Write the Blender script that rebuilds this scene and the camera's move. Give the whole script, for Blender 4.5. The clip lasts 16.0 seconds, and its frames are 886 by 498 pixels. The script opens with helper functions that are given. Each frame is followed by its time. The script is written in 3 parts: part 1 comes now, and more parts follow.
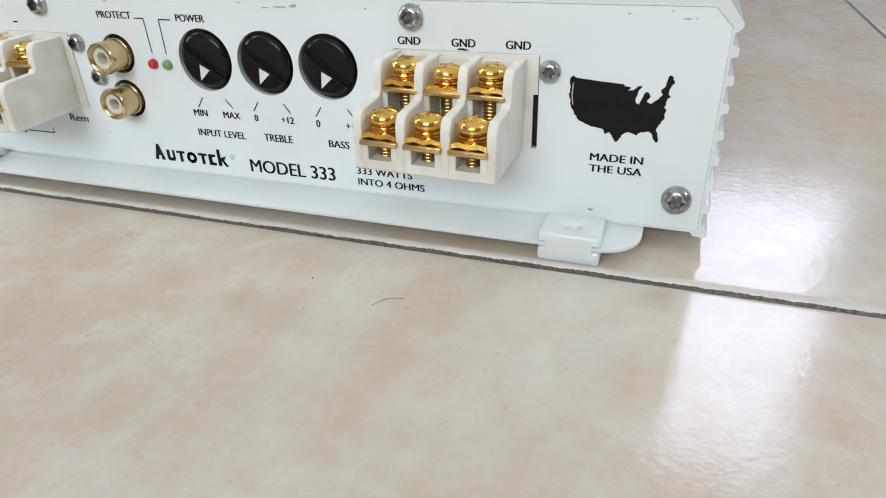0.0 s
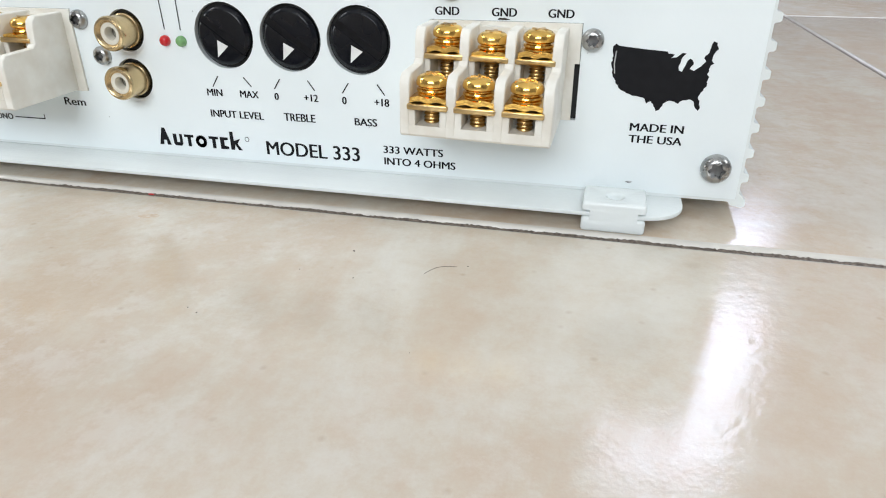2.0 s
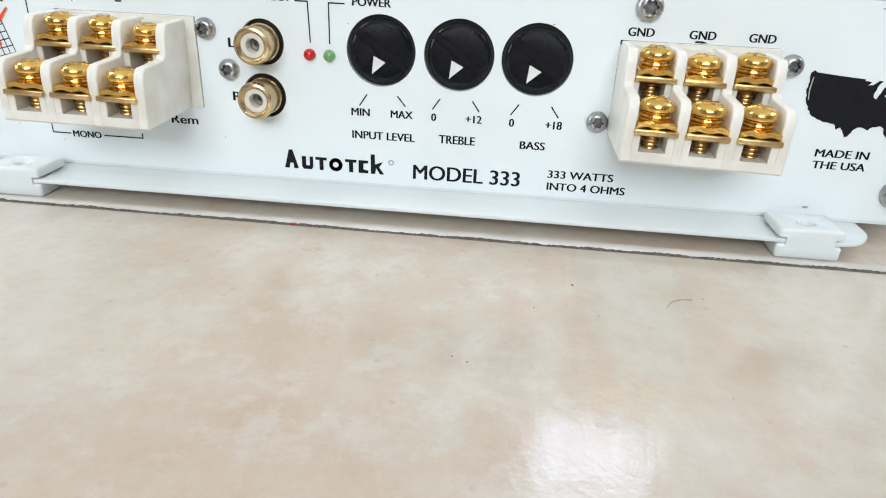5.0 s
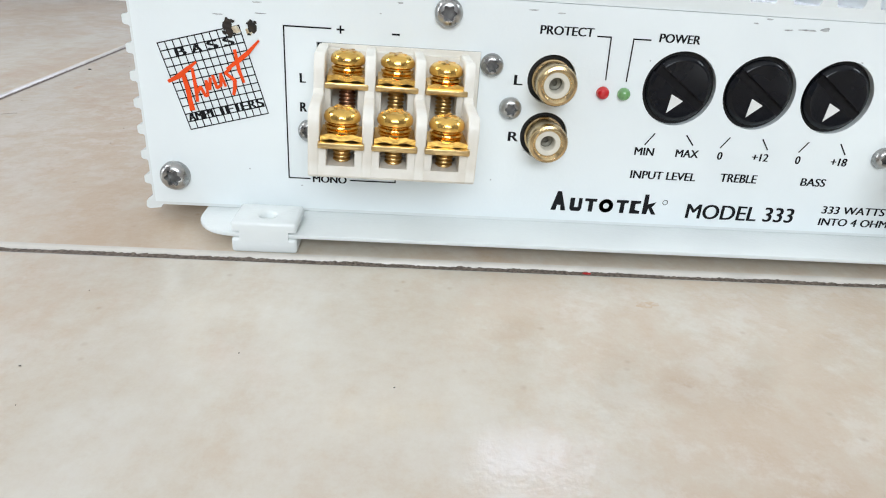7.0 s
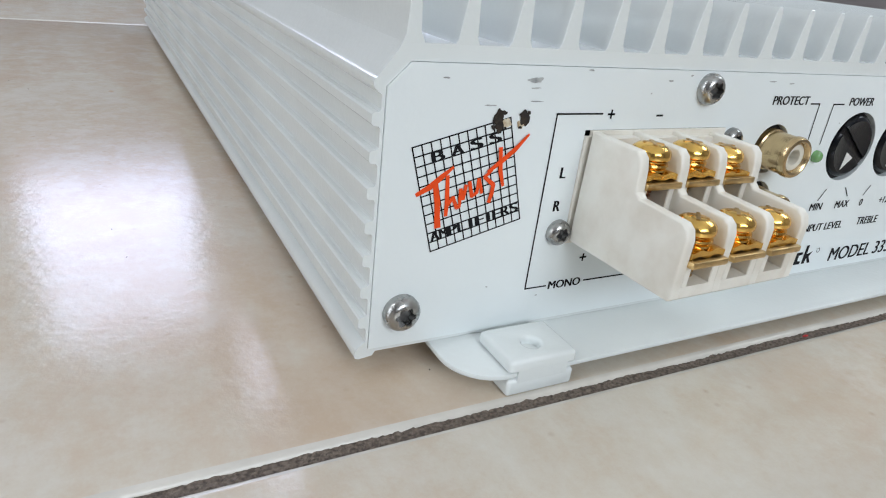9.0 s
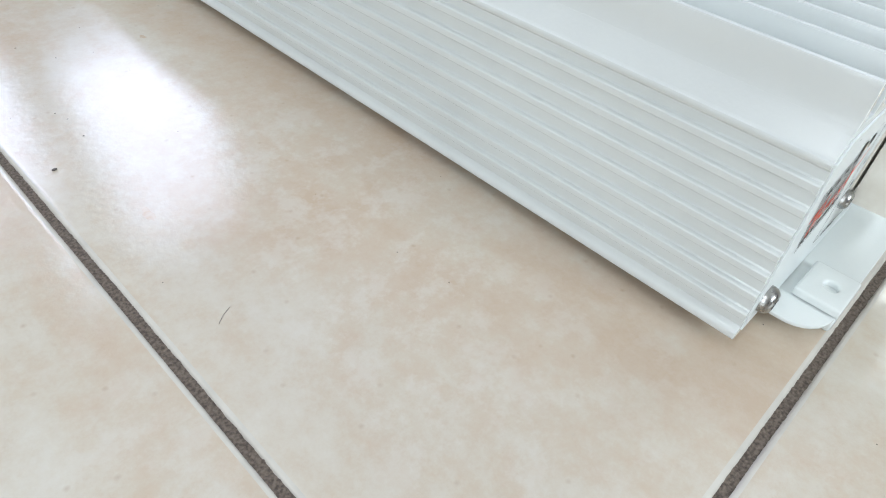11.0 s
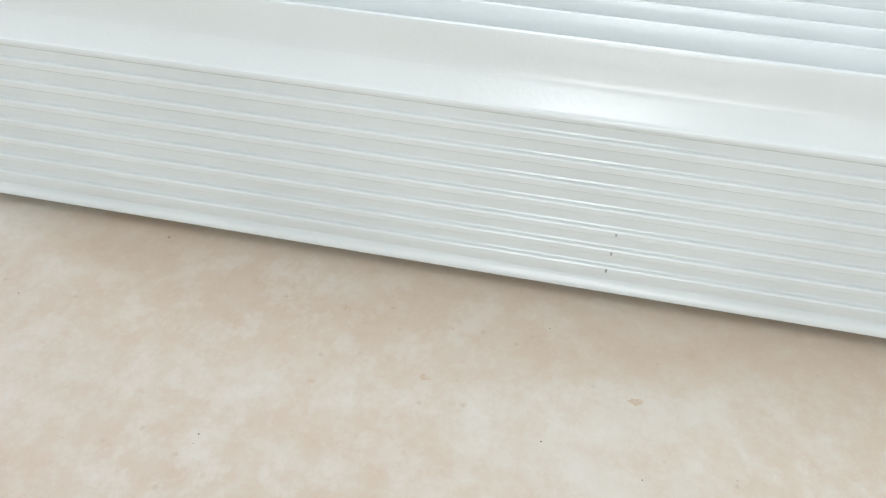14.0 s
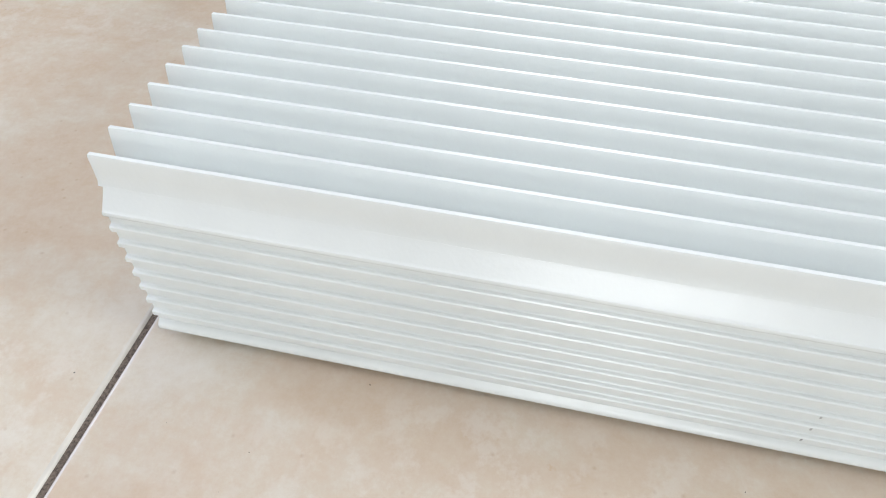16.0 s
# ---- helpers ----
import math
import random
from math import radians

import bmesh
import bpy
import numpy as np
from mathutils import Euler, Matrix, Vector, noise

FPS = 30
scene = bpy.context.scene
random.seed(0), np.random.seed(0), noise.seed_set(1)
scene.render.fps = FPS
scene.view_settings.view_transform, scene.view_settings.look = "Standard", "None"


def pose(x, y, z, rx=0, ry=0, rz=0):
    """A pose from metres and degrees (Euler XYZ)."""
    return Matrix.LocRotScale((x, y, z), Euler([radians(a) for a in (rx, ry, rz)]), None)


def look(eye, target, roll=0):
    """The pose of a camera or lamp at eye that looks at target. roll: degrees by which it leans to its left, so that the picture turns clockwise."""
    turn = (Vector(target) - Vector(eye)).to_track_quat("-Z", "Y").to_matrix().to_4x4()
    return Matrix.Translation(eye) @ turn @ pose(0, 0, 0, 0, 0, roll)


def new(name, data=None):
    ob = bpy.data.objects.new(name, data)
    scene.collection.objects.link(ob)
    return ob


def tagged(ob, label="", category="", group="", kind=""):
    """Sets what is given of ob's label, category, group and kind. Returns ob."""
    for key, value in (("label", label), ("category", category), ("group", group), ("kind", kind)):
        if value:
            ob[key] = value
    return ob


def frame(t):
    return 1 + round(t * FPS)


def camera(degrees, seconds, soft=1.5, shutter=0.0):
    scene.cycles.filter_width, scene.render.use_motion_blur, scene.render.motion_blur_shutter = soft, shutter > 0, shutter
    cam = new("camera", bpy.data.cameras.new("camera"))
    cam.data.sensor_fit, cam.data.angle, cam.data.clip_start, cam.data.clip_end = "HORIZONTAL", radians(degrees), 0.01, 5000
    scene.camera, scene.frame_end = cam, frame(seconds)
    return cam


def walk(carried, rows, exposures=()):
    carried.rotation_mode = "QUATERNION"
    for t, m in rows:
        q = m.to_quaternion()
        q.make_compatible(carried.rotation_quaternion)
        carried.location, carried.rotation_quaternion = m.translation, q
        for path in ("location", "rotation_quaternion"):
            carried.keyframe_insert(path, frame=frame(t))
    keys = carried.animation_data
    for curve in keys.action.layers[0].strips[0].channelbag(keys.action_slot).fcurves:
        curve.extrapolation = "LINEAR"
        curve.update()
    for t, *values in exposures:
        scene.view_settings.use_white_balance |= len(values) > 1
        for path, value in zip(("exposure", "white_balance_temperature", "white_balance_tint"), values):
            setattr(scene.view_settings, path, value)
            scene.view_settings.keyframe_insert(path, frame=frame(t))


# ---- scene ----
import itertools
MM = 0.001
cam = camera(67.84, 16.0, soft=1.1)
PATH = [
    (0, (0.2209, -0.1353, 0.0725), (0.1612, 0.0285, -0.0255), -2.03),
    (0.5, (0.2196, -0.1354, 0.0618), (0.1649, 0.0326, -0.0319), -1.19),
    (1, (0.2172, -0.1399, 0.0603), (0.1673, 0.0308, -0.0312), -1.40),
    (1.5, (0.2092, -0.1423, 0.0607), (0.1615, 0.0292, -0.0303), -0.89),
    (2, (0.2007, -0.1440, 0.0590), (0.1568, 0.0298, -0.0297), -0.26),
    (2.5, (0.1936, -0.1437, 0.0584), (0.1553, 0.0318, -0.0296), 0.32),
    (3, (0.1843, -0.1437, 0.0583), (0.1502, 0.0330, -0.0290), 0.95),
    (5.3, (0.1280, -0.1451, 0.0578), (0.1117, 0.0352, -0.0271), 2.56),
    (5.5, (0.1190, -0.1448, 0.0581), (0.1023, 0.0351, -0.0279), 2.49),
    (6, (0.1013, -0.1428, 0.0603), (0.0873, 0.0363, -0.0275), 3.07),
    (6.5, (0.0809, -0.1414, 0.0611), (0.0757, 0.0376, -0.0280), 2.86),
    (7, (0.0567, -0.1348, 0.0621), (0.0676, 0.0448, -0.0253), 4.01),
    (7.5, (0.0297, -0.1246, 0.0630), (0.0566, 0.0539, -0.0231), 4.99),
    (8, (0.0103, -0.1108, 0.0632), (0.0586, 0.0638, -0.0215), 5.90),
    (8.5, (-0.0103, -0.0989, 0.0634), (0.0634, 0.0685, -0.0174), 6.27),
    (9, (-0.0336, -0.0825, 0.0650), (0.0564, 0.0756, -0.0180), 6.92),
    (9.5, (-0.0537, -0.0683, 0.0668), (0.0456, 0.0826, -0.0209), 4.97),
    (9.7, (-0.0648, -0.0621, 0.0709), (0.0331, 0.0850, -0.0226), 4.41),
    (11.8, (-0.1141, 0.0356, 0.1178), (0.0002, 0.1043, -0.0313), 6.00),
    (12, (-0.1139, 0.0548, 0.1086), (0.0091, 0.1166, -0.0365), 6.60),
    (12.1, (-0.1117, 0.0691, 0.1095), (0.0124, 0.1209, -0.0385), 7.68),
    (12.5, (-0.1233, 0.1124, 0.1060), (0.0079, 0.1521, -0.0397), 6.32),
    (12.8, (-0.1249, 0.1439, 0.0985), (0.0083, 0.1805, -0.0461), 5.98),
    (13, (-0.1229, 0.1648, 0.0967), (0.0096, 0.1968, -0.0497), 5.58),
    (13.4, (-0.1148, 0.1959, 0.0979), (0.0208, 0.2204, -0.0471), 4.54),
    (13.5, (-0.1130, 0.2029, 0.1026), (0.0234, 0.2294, -0.0412), 3.54),
    (13.7, (-0.1077, 0.2153, 0.1058), (0.0328, 0.2380, -0.0347), 3.51),
    (14, (-0.1096, 0.2323, 0.1150), (0.0331, 0.2538, -0.0235), 3.24),
    (14.1, (-0.1077, 0.2359, 0.1202), (0.0344, 0.2603, -0.0183), 2.00),
    (14.5, (-0.1043, 0.2553, 0.1414), (0.0381, 0.2808, 0.0032), -0.78),
    (15, (-0.1072, 0.2638, 0.1405), (0.0337, 0.2874, 0.0006), -0.92),
    (15.5, (-0.1028, 0.2615, 0.1468), (0.0341, 0.2882, 0.0035), 2.20),
    (16, (-0.0887, 0.2823, 0.1551), (0.0433, 0.3079, 0.0071), 1.57),
]
EXPOSURES = [(0.0, -0.37, 6580, 10), (1.0, -0.38, 6580, 11), (2.0, -0.15, 6560, 11), (3.0, -0.08, 6540, 11), (5.5, -0.11, 6500, 11), (7.5, -0.17, 6470, 11), (9.0, -0.50, 6420, 11), (9.7, -0.58, 6420, 8), (12.0, 0.0, 6400, 8), (12.5, 0.0, 6400, 6), (13.5, 0.20, 6500, 6), (14.0, -0.06, 6650, 8), (14.5, 0.03, 6700, 10), (16.0, -0.02, 6750, 11)]
walk(cam, [(t, look(eye, target, roll)) for t, eye, target, roll in PATH], EXPOSURES)

# ---- daylight and added fill light ----
world = bpy.data.worlds.new("sky")
scene.world = world
world.use_nodes = True
wn = world.node_tree
sky = wn.nodes.new("ShaderNodeTexSky")
sky.sky_type, sky.sun_disc = "NISHITA", False
sky.sun_elevation, sky.sun_rotation = radians(45), radians(200)
wn.links.new(sky.outputs["Color"], wn.nodes["Background"].inputs["Color"])
wn.nodes["Background"].inputs["Strength"].default_value = 0.1

ROOM = dict(x0=-2.0, x1=2.6, y0=-2.8, y1=2.3, z1=2.5)
# windows and fill openings: wall, centre along the wall, centre height, width, height, watts, colour
WINDOWS_AND_FILL = [
    ("north", -0.05, 1.22, 0.56, 0.76, 12.0, (0.70, 0.74, 1.0)),
    ("north", 0.66, 1.62, 0.54, 1.06, 18.0, (0.70, 0.76, 1.0)),
    ("west", 0.02, 1.85, 0.62, 0.80, 20.0, (0.92, 0.97, 1.0)),
    # added low fill that softens the shading between the side ribs
    ("west", -0.10, 0.55, 0.80, 0.80, 12.5, (0.92, 0.97, 1.0)),
    # added fill from the east, evens out the light on fins and floor
    ("east", 0.15, 1.85, 1.2, 0.8, 28.0, (0.86, 0.96, 1.0)),
    # added frontal fill, stands in for a torch carried beside the lens
    ("south", 0.15, 1.55, 1.9, 1.2, 78.0, (0.88, 0.955, 1.0)),
]


def area_lamp(name, place, target, width, height, watts, colour):
    data = bpy.data.lights.new(name, "AREA")
    data.shape, data.size, data.size_y, data.energy, data.color = "RECTANGLE", width, height, watts, colour
    ob = new(name, data)
    ob.matrix_world = look(place, target)
    return ob


for wall, along, high, wide, tall, watts, colour in WINDOWS_AND_FILL:
    if wall == "north":
        place, aim = (along, ROOM["y1"] + 0.06, high), (along, 0, high)
    elif wall == "south":
        place, aim = (along, ROOM["y0"] - 0.06, high), (along, 0, high)
    elif wall == "east":
        place, aim = (ROOM["x1"] + 0.06, along, high), (0, along, high)
    else:
        place, aim = (ROOM["x0"] - 0.06, along, high), (0, along, high)
    area_lamp("window_and_fill_light", place, aim, wide, tall, watts, colour)


# ---- materials ----
def material(name, colour, rough=0.5, metal=0.0, bump=0.0, scale=400.0, vary=0.0, vary_scale=40.0, coat=0.0, other=None, rough_vary=0.0):
    """Principled surface with two scales of variation: broad tint (vary) and fine relief (bump)."""
    m = bpy.data.materials.new(name)
    m.use_nodes = True
    n, l = m.node_tree.nodes, m.node_tree.links
    p = n["Principled BSDF"]
    p.inputs["Base Color"].default_value = (*colour, 1)
    p.inputs["Roughness"].default_value = rough
    p.inputs["Metallic"].default_value = metal
    p.inputs["Coat Weight"].default_value = coat
    p.inputs["Coat Roughness"].default_value = 0.12
    tc = n.new("ShaderNodeTexCoord")
    if vary or rough_vary:
        t = n.new("ShaderNodeTexNoise")
        t.inputs["Scale"].default_value, t.inputs["Detail"].default_value = vary_scale, 6
        l.new(tc.outputs["Object"], t.inputs["Vector"])
        if vary:
            r = n.new("ShaderNodeValToRGB")
            o = other or tuple(c * (1 - vary) for c in colour)
            r.color_ramp.elements[0].position, r.color_ramp.elements[0].color = 0.35, (*o, 1)
            r.color_ramp.elements[1].position, r.color_ramp.elements[1].color = 0.62, (*colour, 1)
            l.new(t.outputs["Fac"], r.inputs["Fac"])
            l.new(r.outputs["Color"], p.inputs["Base Color"])
        if rough_vary:
            k = n.new("ShaderNodeMapRange")
            k.inputs["To Min"].default_value, k.inputs["To Max"].default_value = rough - rough_vary, rough + rough_vary
            l.new(t.outputs["Fac"], k.inputs["Value"])
            l.new(k.outputs["Result"], p.inputs["Roughness"])
    if bump:
        t = n.new("ShaderNodeTexNoise")
        t.inputs["Scale"].default_value, t.inputs["Detail"].default_value = scale, 3
        b = n.new("ShaderNodeBump")
        b.inputs["Strength"].default_value, b.inputs["Distance"].default_value = bump, 0.0005
        l.new(tc.outputs["Object"], t.inputs["Vector"])
        l.new(t.outputs["Fac"], b.inputs["Height"])
        l.new(b.outputs["Normal"], p.inputs["Normal"])
    return m


def tile_material():
    """Glazed ceramic in cream and pinkish tan clouds, each tile with its own drift of the pattern."""
    m = bpy.data.materials.new("glazed_beige_tile")
    m.use_nodes = True
    n, l = m.node_tree.nodes, m.node_tree.links
    p = n["Principled BSDF"]
    tc, info = n.new("ShaderNodeTexCoord"), n.new("ShaderNodeObjectInfo")
    off = n.new("ShaderNodeVectorMath")
    off.operation = "MULTIPLY_ADD"
    comb = n.new("ShaderNodeCombineXYZ")
    for k in ("X", "Y", "Z"):
        l.new(info.outputs["Random"], comb.inputs[k])
    l.new(comb.outputs[0], off.inputs[0])
    off.inputs[1].default_value = (7.0, 3.0, 5.0)
    l.new(tc.outputs["Object"], off.inputs[2])
    # the clouds are drawn out along one slanting direction
    drawn = n.new("ShaderNodeMapping")
    drawn.inputs["Rotation"].default_value = (0, 0, radians(-24))
    drawn.inputs["Scale"].default_value = (1.35, 0.55, 1.0)
    l.new(off.outputs[0], drawn.inputs["Vector"])

    def noise_tex(scale, detail, rough=0.55, distort=0.0, source=off):
        t = n.new("ShaderNodeTexNoise")
        t.inputs["Scale"].default_value, t.inputs["Detail"].default_value = scale, detail
        t.inputs["Roughness"].default_value, t.inputs["Distortion"].default_value = rough, distort
        l.new(source.outputs[0], t.inputs["Vector"])
        return t

    big, mid, fine = noise_tex(13, 9, 0.66, 0.35, drawn), noise_tex(110, 9, 0.8), noise_tex(520, 4, 0.6)
    mix = n.new("ShaderNodeMath")
    mix.operation = "MULTIPLY_ADD"
    mix.inputs[1].default_value = 0.38
    l.new(mid.outputs["Fac"], mix.inputs[0])
    half = n.new("ShaderNodeMath")
    half.operation = "MULTIPLY"
    half.inputs[1].default_value = 0.62
    l.new(big.outputs["Fac"], half.inputs[0])
    l.new(half.outputs[0], mix.inputs[2])
    ramp = n.new("ShaderNodeValToRGB")
    stops = [(0.38, (0.57, 0.45, 0.34)), (0.46, (0.60, 0.50, 0.395)), (0.50, (0.61, 0.53, 0.43)), (0.54, (0.63, 0.57, 0.48)), (0.62, (0.665, 0.625, 0.55))]
    e = ramp.color_ramp.elements
    while len(e) < len(stops):
        e.new(0.5)
    for k, (pos, c) in zip(e, stops):
        k.position, k.color = pos, (*c, 1)
    l.new(mix.outputs[0], ramp.inputs["Fac"])
    # small brown flecks in the glaze
    vor = n.new("ShaderNodeTexVoronoi")
    vor.inputs["Scale"].default_value = 130
    l.new(off.outputs[0], vor.inputs["Vector"])
    thr = n.new("ShaderNodeMapRange")
    thr.inputs["From Min"].default_value, thr.inputs["From Max"].default_value = 0.02, 0.10
    thr.inputs["To Min"].default_value, thr.inputs["To Max"].default_value = 0.28, 0.0
    l.new(vor.outputs["Distance"], thr.inputs["Value"])
    fleck = n.new("ShaderNodeMix")
    fleck.data_type = "RGBA"
    fleck.inputs["B"].default_value = (0.36, 0.22, 0.13, 1)
    l.new(thr.outputs["Result"], fleck.inputs["Factor"])
    # crisp pale mottling
    speck, cut, pale = noise_tex(90, 9, 0.72), n.new("ShaderNodeMapRange"), n.new("ShaderNodeMix")
    cut.inputs["From Min"].default_value, cut.inputs["From Max"].default_value = 0.49, 0.60
    cut.inputs["To Min"].default_value, cut.inputs["To Max"].default_value = 0.0, 0.42
    l.new(speck.outputs["Fac"], cut.inputs["Value"])
    pale.data_type = "RGBA"
    pale.inputs["B"].default_value = (0.71, 0.68, 0.625, 1)
    where, patchy, both = noise_tex(9, 3, 0.5, 0.2, drawn), n.new("ShaderNodeMapRange"), n.new("ShaderNodeMath")
    patchy.inputs["From Min"].default_value, patchy.inputs["From Max"].default_value = 0.46, 0.60
    patchy.inputs["To Min"].default_value, patchy.inputs["To Max"].default_value = 0.25, 1.0
    l.new(where.outputs["Fac"], patchy.inputs["Value"])
    both.operation = "MULTIPLY"
    l.new(cut.outputs["Result"], both.inputs[0])
    l.new(patchy.outputs["Result"], both.inputs[1])
    l.new(both.outputs[0], pale.inputs["Factor"])
    l.new(ramp.outputs["Color"], pale.inputs["A"])
    l.new(pale.outputs["Result"], fleck.inputs["A"])
    l.new(fleck.outputs["Result"], p.inputs["Base Color"])
    rr = n.new("ShaderNodeMapRange")
    rr.inputs["To Min"].default_value, rr.inputs["To Max"].default_value = 0.09, 0.16
    l.new(mid.outputs["Fac"], rr.inputs["Value"])
    l.new(rr.outputs["Result"], p.inputs["Roughness"])
    p.inputs["Specular IOR Level"].default_value = 0.5
    b = n.new("ShaderNodeBump")
    b.inputs["Strength"].default_value, b.inputs["Distance"].default_value = 0.14, 0.0004
    l.new(fine.outputs["Fac"], b.inputs["Height"])
    l.new(b.outputs["Normal"], p.inputs["Normal"])
    return m


M_COAT = material("white_powder_coat", (0.78, 0.82, 0.815), 0.22, bump=0.09, scale=900, vary=0.05, vary_scale=25, rough_vary=0.06)
M_PANEL = material("white_panel_enamel", (0.825, 0.88, 0.89), 0.34, bump=0.05, scale=1400, vary=0.04, vary_scale=30)
M_PLASTIC = material("ivory_plastic", (0.83, 0.81, 0.745), 0.36, bump=0.08, scale=700, vary=0.10, vary_scale=160, other=(0.74, 0.70, 0.62))
M_GOLD = material("gold_plate", (0.95, 0.60, 0.16), 0.17, 1.0, bump=0.12, scale=1500, vary=0.25, vary_scale=250, rough_vary=0.08)
M_BRASS = material("dull_brass", (0.72, 0.52, 0.25), 0.32, 1.0, bump=0.15, scale=1200, vary=0.3, vary_scale=300)
# brass darker than the plating, with the shade of threads and slots painted in
M_THREAD = material("brass_with_painted_shade", (0.72, 0.48, 0.19), 0.32, 1.0, bump=0.2, scale=1200, vary=0.4, vary_scale=300)
M_COPPER = material("tarnished_copper_screw", (0.42, 0.22, 0.13), 0.38, 1.0, bump=0.2, scale=1200, vary=0.3, vary_scale=300)
M_RCA = material("pale_gold_shell", (0.66, 0.50, 0.28), 0.24, 1.0, bump=0.06, scale=900, vary=0.2, vary_scale=150)
M_CONTACT = material("dull_grey_contact", (0.20, 0.19, 0.15), 0.5, 0.4, vary=0.3, vary_scale=400)
# darkened steel, the shade inside a screw socket put into its colour
M_SOCKET = material("screw_socket_shade", (0.20, 0.20, 0.20), 0.45, 1.0, vary=0.4, vary_scale=900)
M_STEEL = material("stainless_steel", (0.47, 0.47, 0.46), 0.28, 1.0, bump=0.1, scale=900, vary=0.35, vary_scale=400, rough_vary=0.1)
M_BLACK = material("black_knob_plastic", (0.006, 0.007, 0.010), 0.16, bump=0.05, scale=800, vary=0.3, vary_scale=200)
# near-black that stands in for the shade inside the panel openings
M_VOID_SHADE = material("painted_interior_shade", (0.012, 0.012, 0.012), 0.6, vary=0.3)
M_INK = material("black_print", (0.012, 0.012, 0.014), 0.55, vary=0.2, vary_scale=500)
M_RED_INK = material("orange_red_print", (0.92, 0.085, 0.012), 0.45, vary=0.12, vary_scale=300)
M_BAR = material("worn_black_plastic", (0.008, 0.008, 0.010), 0.32, bump=0.3, scale=900, vary=0.5, vary_scale=700)
for ink, gloss in ((M_INK, 0.12), (M_RED_INK, 0.2), (M_BLACK, 0.25), (M_BAR, 0.2)):
    next(k for k in ink.node_tree.nodes if k.type == "BSDF_PRINCIPLED").inputs["Specular IOR Level"].default_value = gloss
M_POINTER = material("white_pointer_paint", (0.80, 0.80, 0.78), 0.4, vary=0.08, vary_scale=300)
M_RED = material("red_led_resin", (0.55, 0.008, 0.012), 0.12, vary=0.1, coat=0.25)
M_GREEN = material("green_led_resin", (0.16, 0.36, 0.13), 0.15, vary=0.1, coat=0.6)
M_WHITE_RING = material("cream_insulator", (0.74, 0.71, 0.62), 0.35, vary=0.08, vary_scale=300)
M_SCORCH = material("scorched_black", (0.012, 0.009, 0.007), 0.7, bump=0.6, scale=1500, vary=0.4, vary_scale=900, other=(0.03, 0.018, 0.008))
M_SINGE = material("singed_yellow_paint", (0.70, 0.63, 0.48), 0.5, vary=0.35, vary_scale=700, other=(0.40, 0.28, 0.15))
M_SCUFF = material("grey_scuff", (0.50, 0.52, 0.52), 0.5, vary=0.5, vary_scale=900)
M_GROUT = material("dark_brown_grout", (0.20, 0.16, 0.13), 0.85, bump=1.0, scale=1200, vary=0.6, vary_scale=1500, other=(0.08, 0.062, 0.05))
M_TILE = tile_material()
M_RIM = material("pale_tile_edge", (0.665, 0.635, 0.58), 0.2, bump=0.15, scale=300, vary=0.12, vary_scale=120)
M_WALL = material("taupe_wall_paint", (0.33, 0.31, 0.31), 0.8, bump=0.2, scale=120, vary=0.05, vary_scale=3)
M_CEIL = material("white_ceiling_paint", (0.80, 0.80, 0.79), 0.85, bump=0.2, scale=120, vary=0.04, vary_scale=3)
M_GRIT = material("dark_grit", (0.13, 0.11, 0.10), 0.8, vary=0.4, vary_scale=900)


# ---- mesh helpers ----
def empty(name, place=(0, 0, 0)):
    ob = new(name)
    ob.location = place
    ob.empty_display_size = 0.02
    return ob


def mesh_of(name, bm, mat, smooth=True):
    me = bpy.data.meshes.new(name)
    bm.to_mesh(me)
    bm.free()
    me.materials.append(mat)
    if smooth:
        for poly in me.polygons:
            poly.use_smooth = True
        me.set_sharp_from_angle(angle=radians(34))
    return me


def part(name, bm, mat, parent, label="", smooth=True):
    ob = new(name, bm if isinstance(bm, bpy.types.Mesh) else mesh_of(name, bm, mat, smooth))
    ob.parent = parent
    return tagged(ob, label)


def box(bm, x0, x1, y0, y1, z0, z1, bevel=0.0, segments=2):
    """A box in millimetres, with its edges rounded."""
    made = bmesh.ops.create_cube(bm, size=1)["verts"]
    for v in made:
        v.co = ((x0 if v.co.x < 0 else x1) * MM, (y0 if v.co.y < 0 else y1) * MM, (z0 if v.co.z < 0 else z1) * MM)
    if bevel:
        edges = list({e for v in made for e in v.link_edges})
        bmesh.ops.bevel(bm, geom=edges, offset=bevel * MM, segments=segments, affect="EDGES", profile=0.5)
    return bm


def prism(bm, outline, axis, a, b, bevel=0.0, segments=2):
    """An outline in millimetres pushed along an axis from a to b. Axis x takes (y, z), y takes (x, z), z takes (x, y)."""
    def at(p, d):
        u, v = p
        return Vector({"x": (d, u, v), "y": (u, d, v), "z": (u, v, d)}[axis]) * MM
    low, high = [bm.verts.new(at(p, a)) for p in outline], [bm.verts.new(at(p, b)) for p in outline]
    n = len(outline)
    faces = [bm.faces.new(low), bm.faces.new(high[::-1])]
    faces += [bm.faces.new((low[(i + 1) % n], low[i], high[i], high[(i + 1) % n])) for i in range(n)]
    bmesh.ops.recalc_face_normals(bm, faces=faces)
    if bevel:
        rim = list({e for f in faces[:2] for e in f.edges})
        bmesh.ops.bevel(bm, geom=rim, offset=bevel * MM, segments=segments, affect="EDGES", profile=0.5)
    return bm


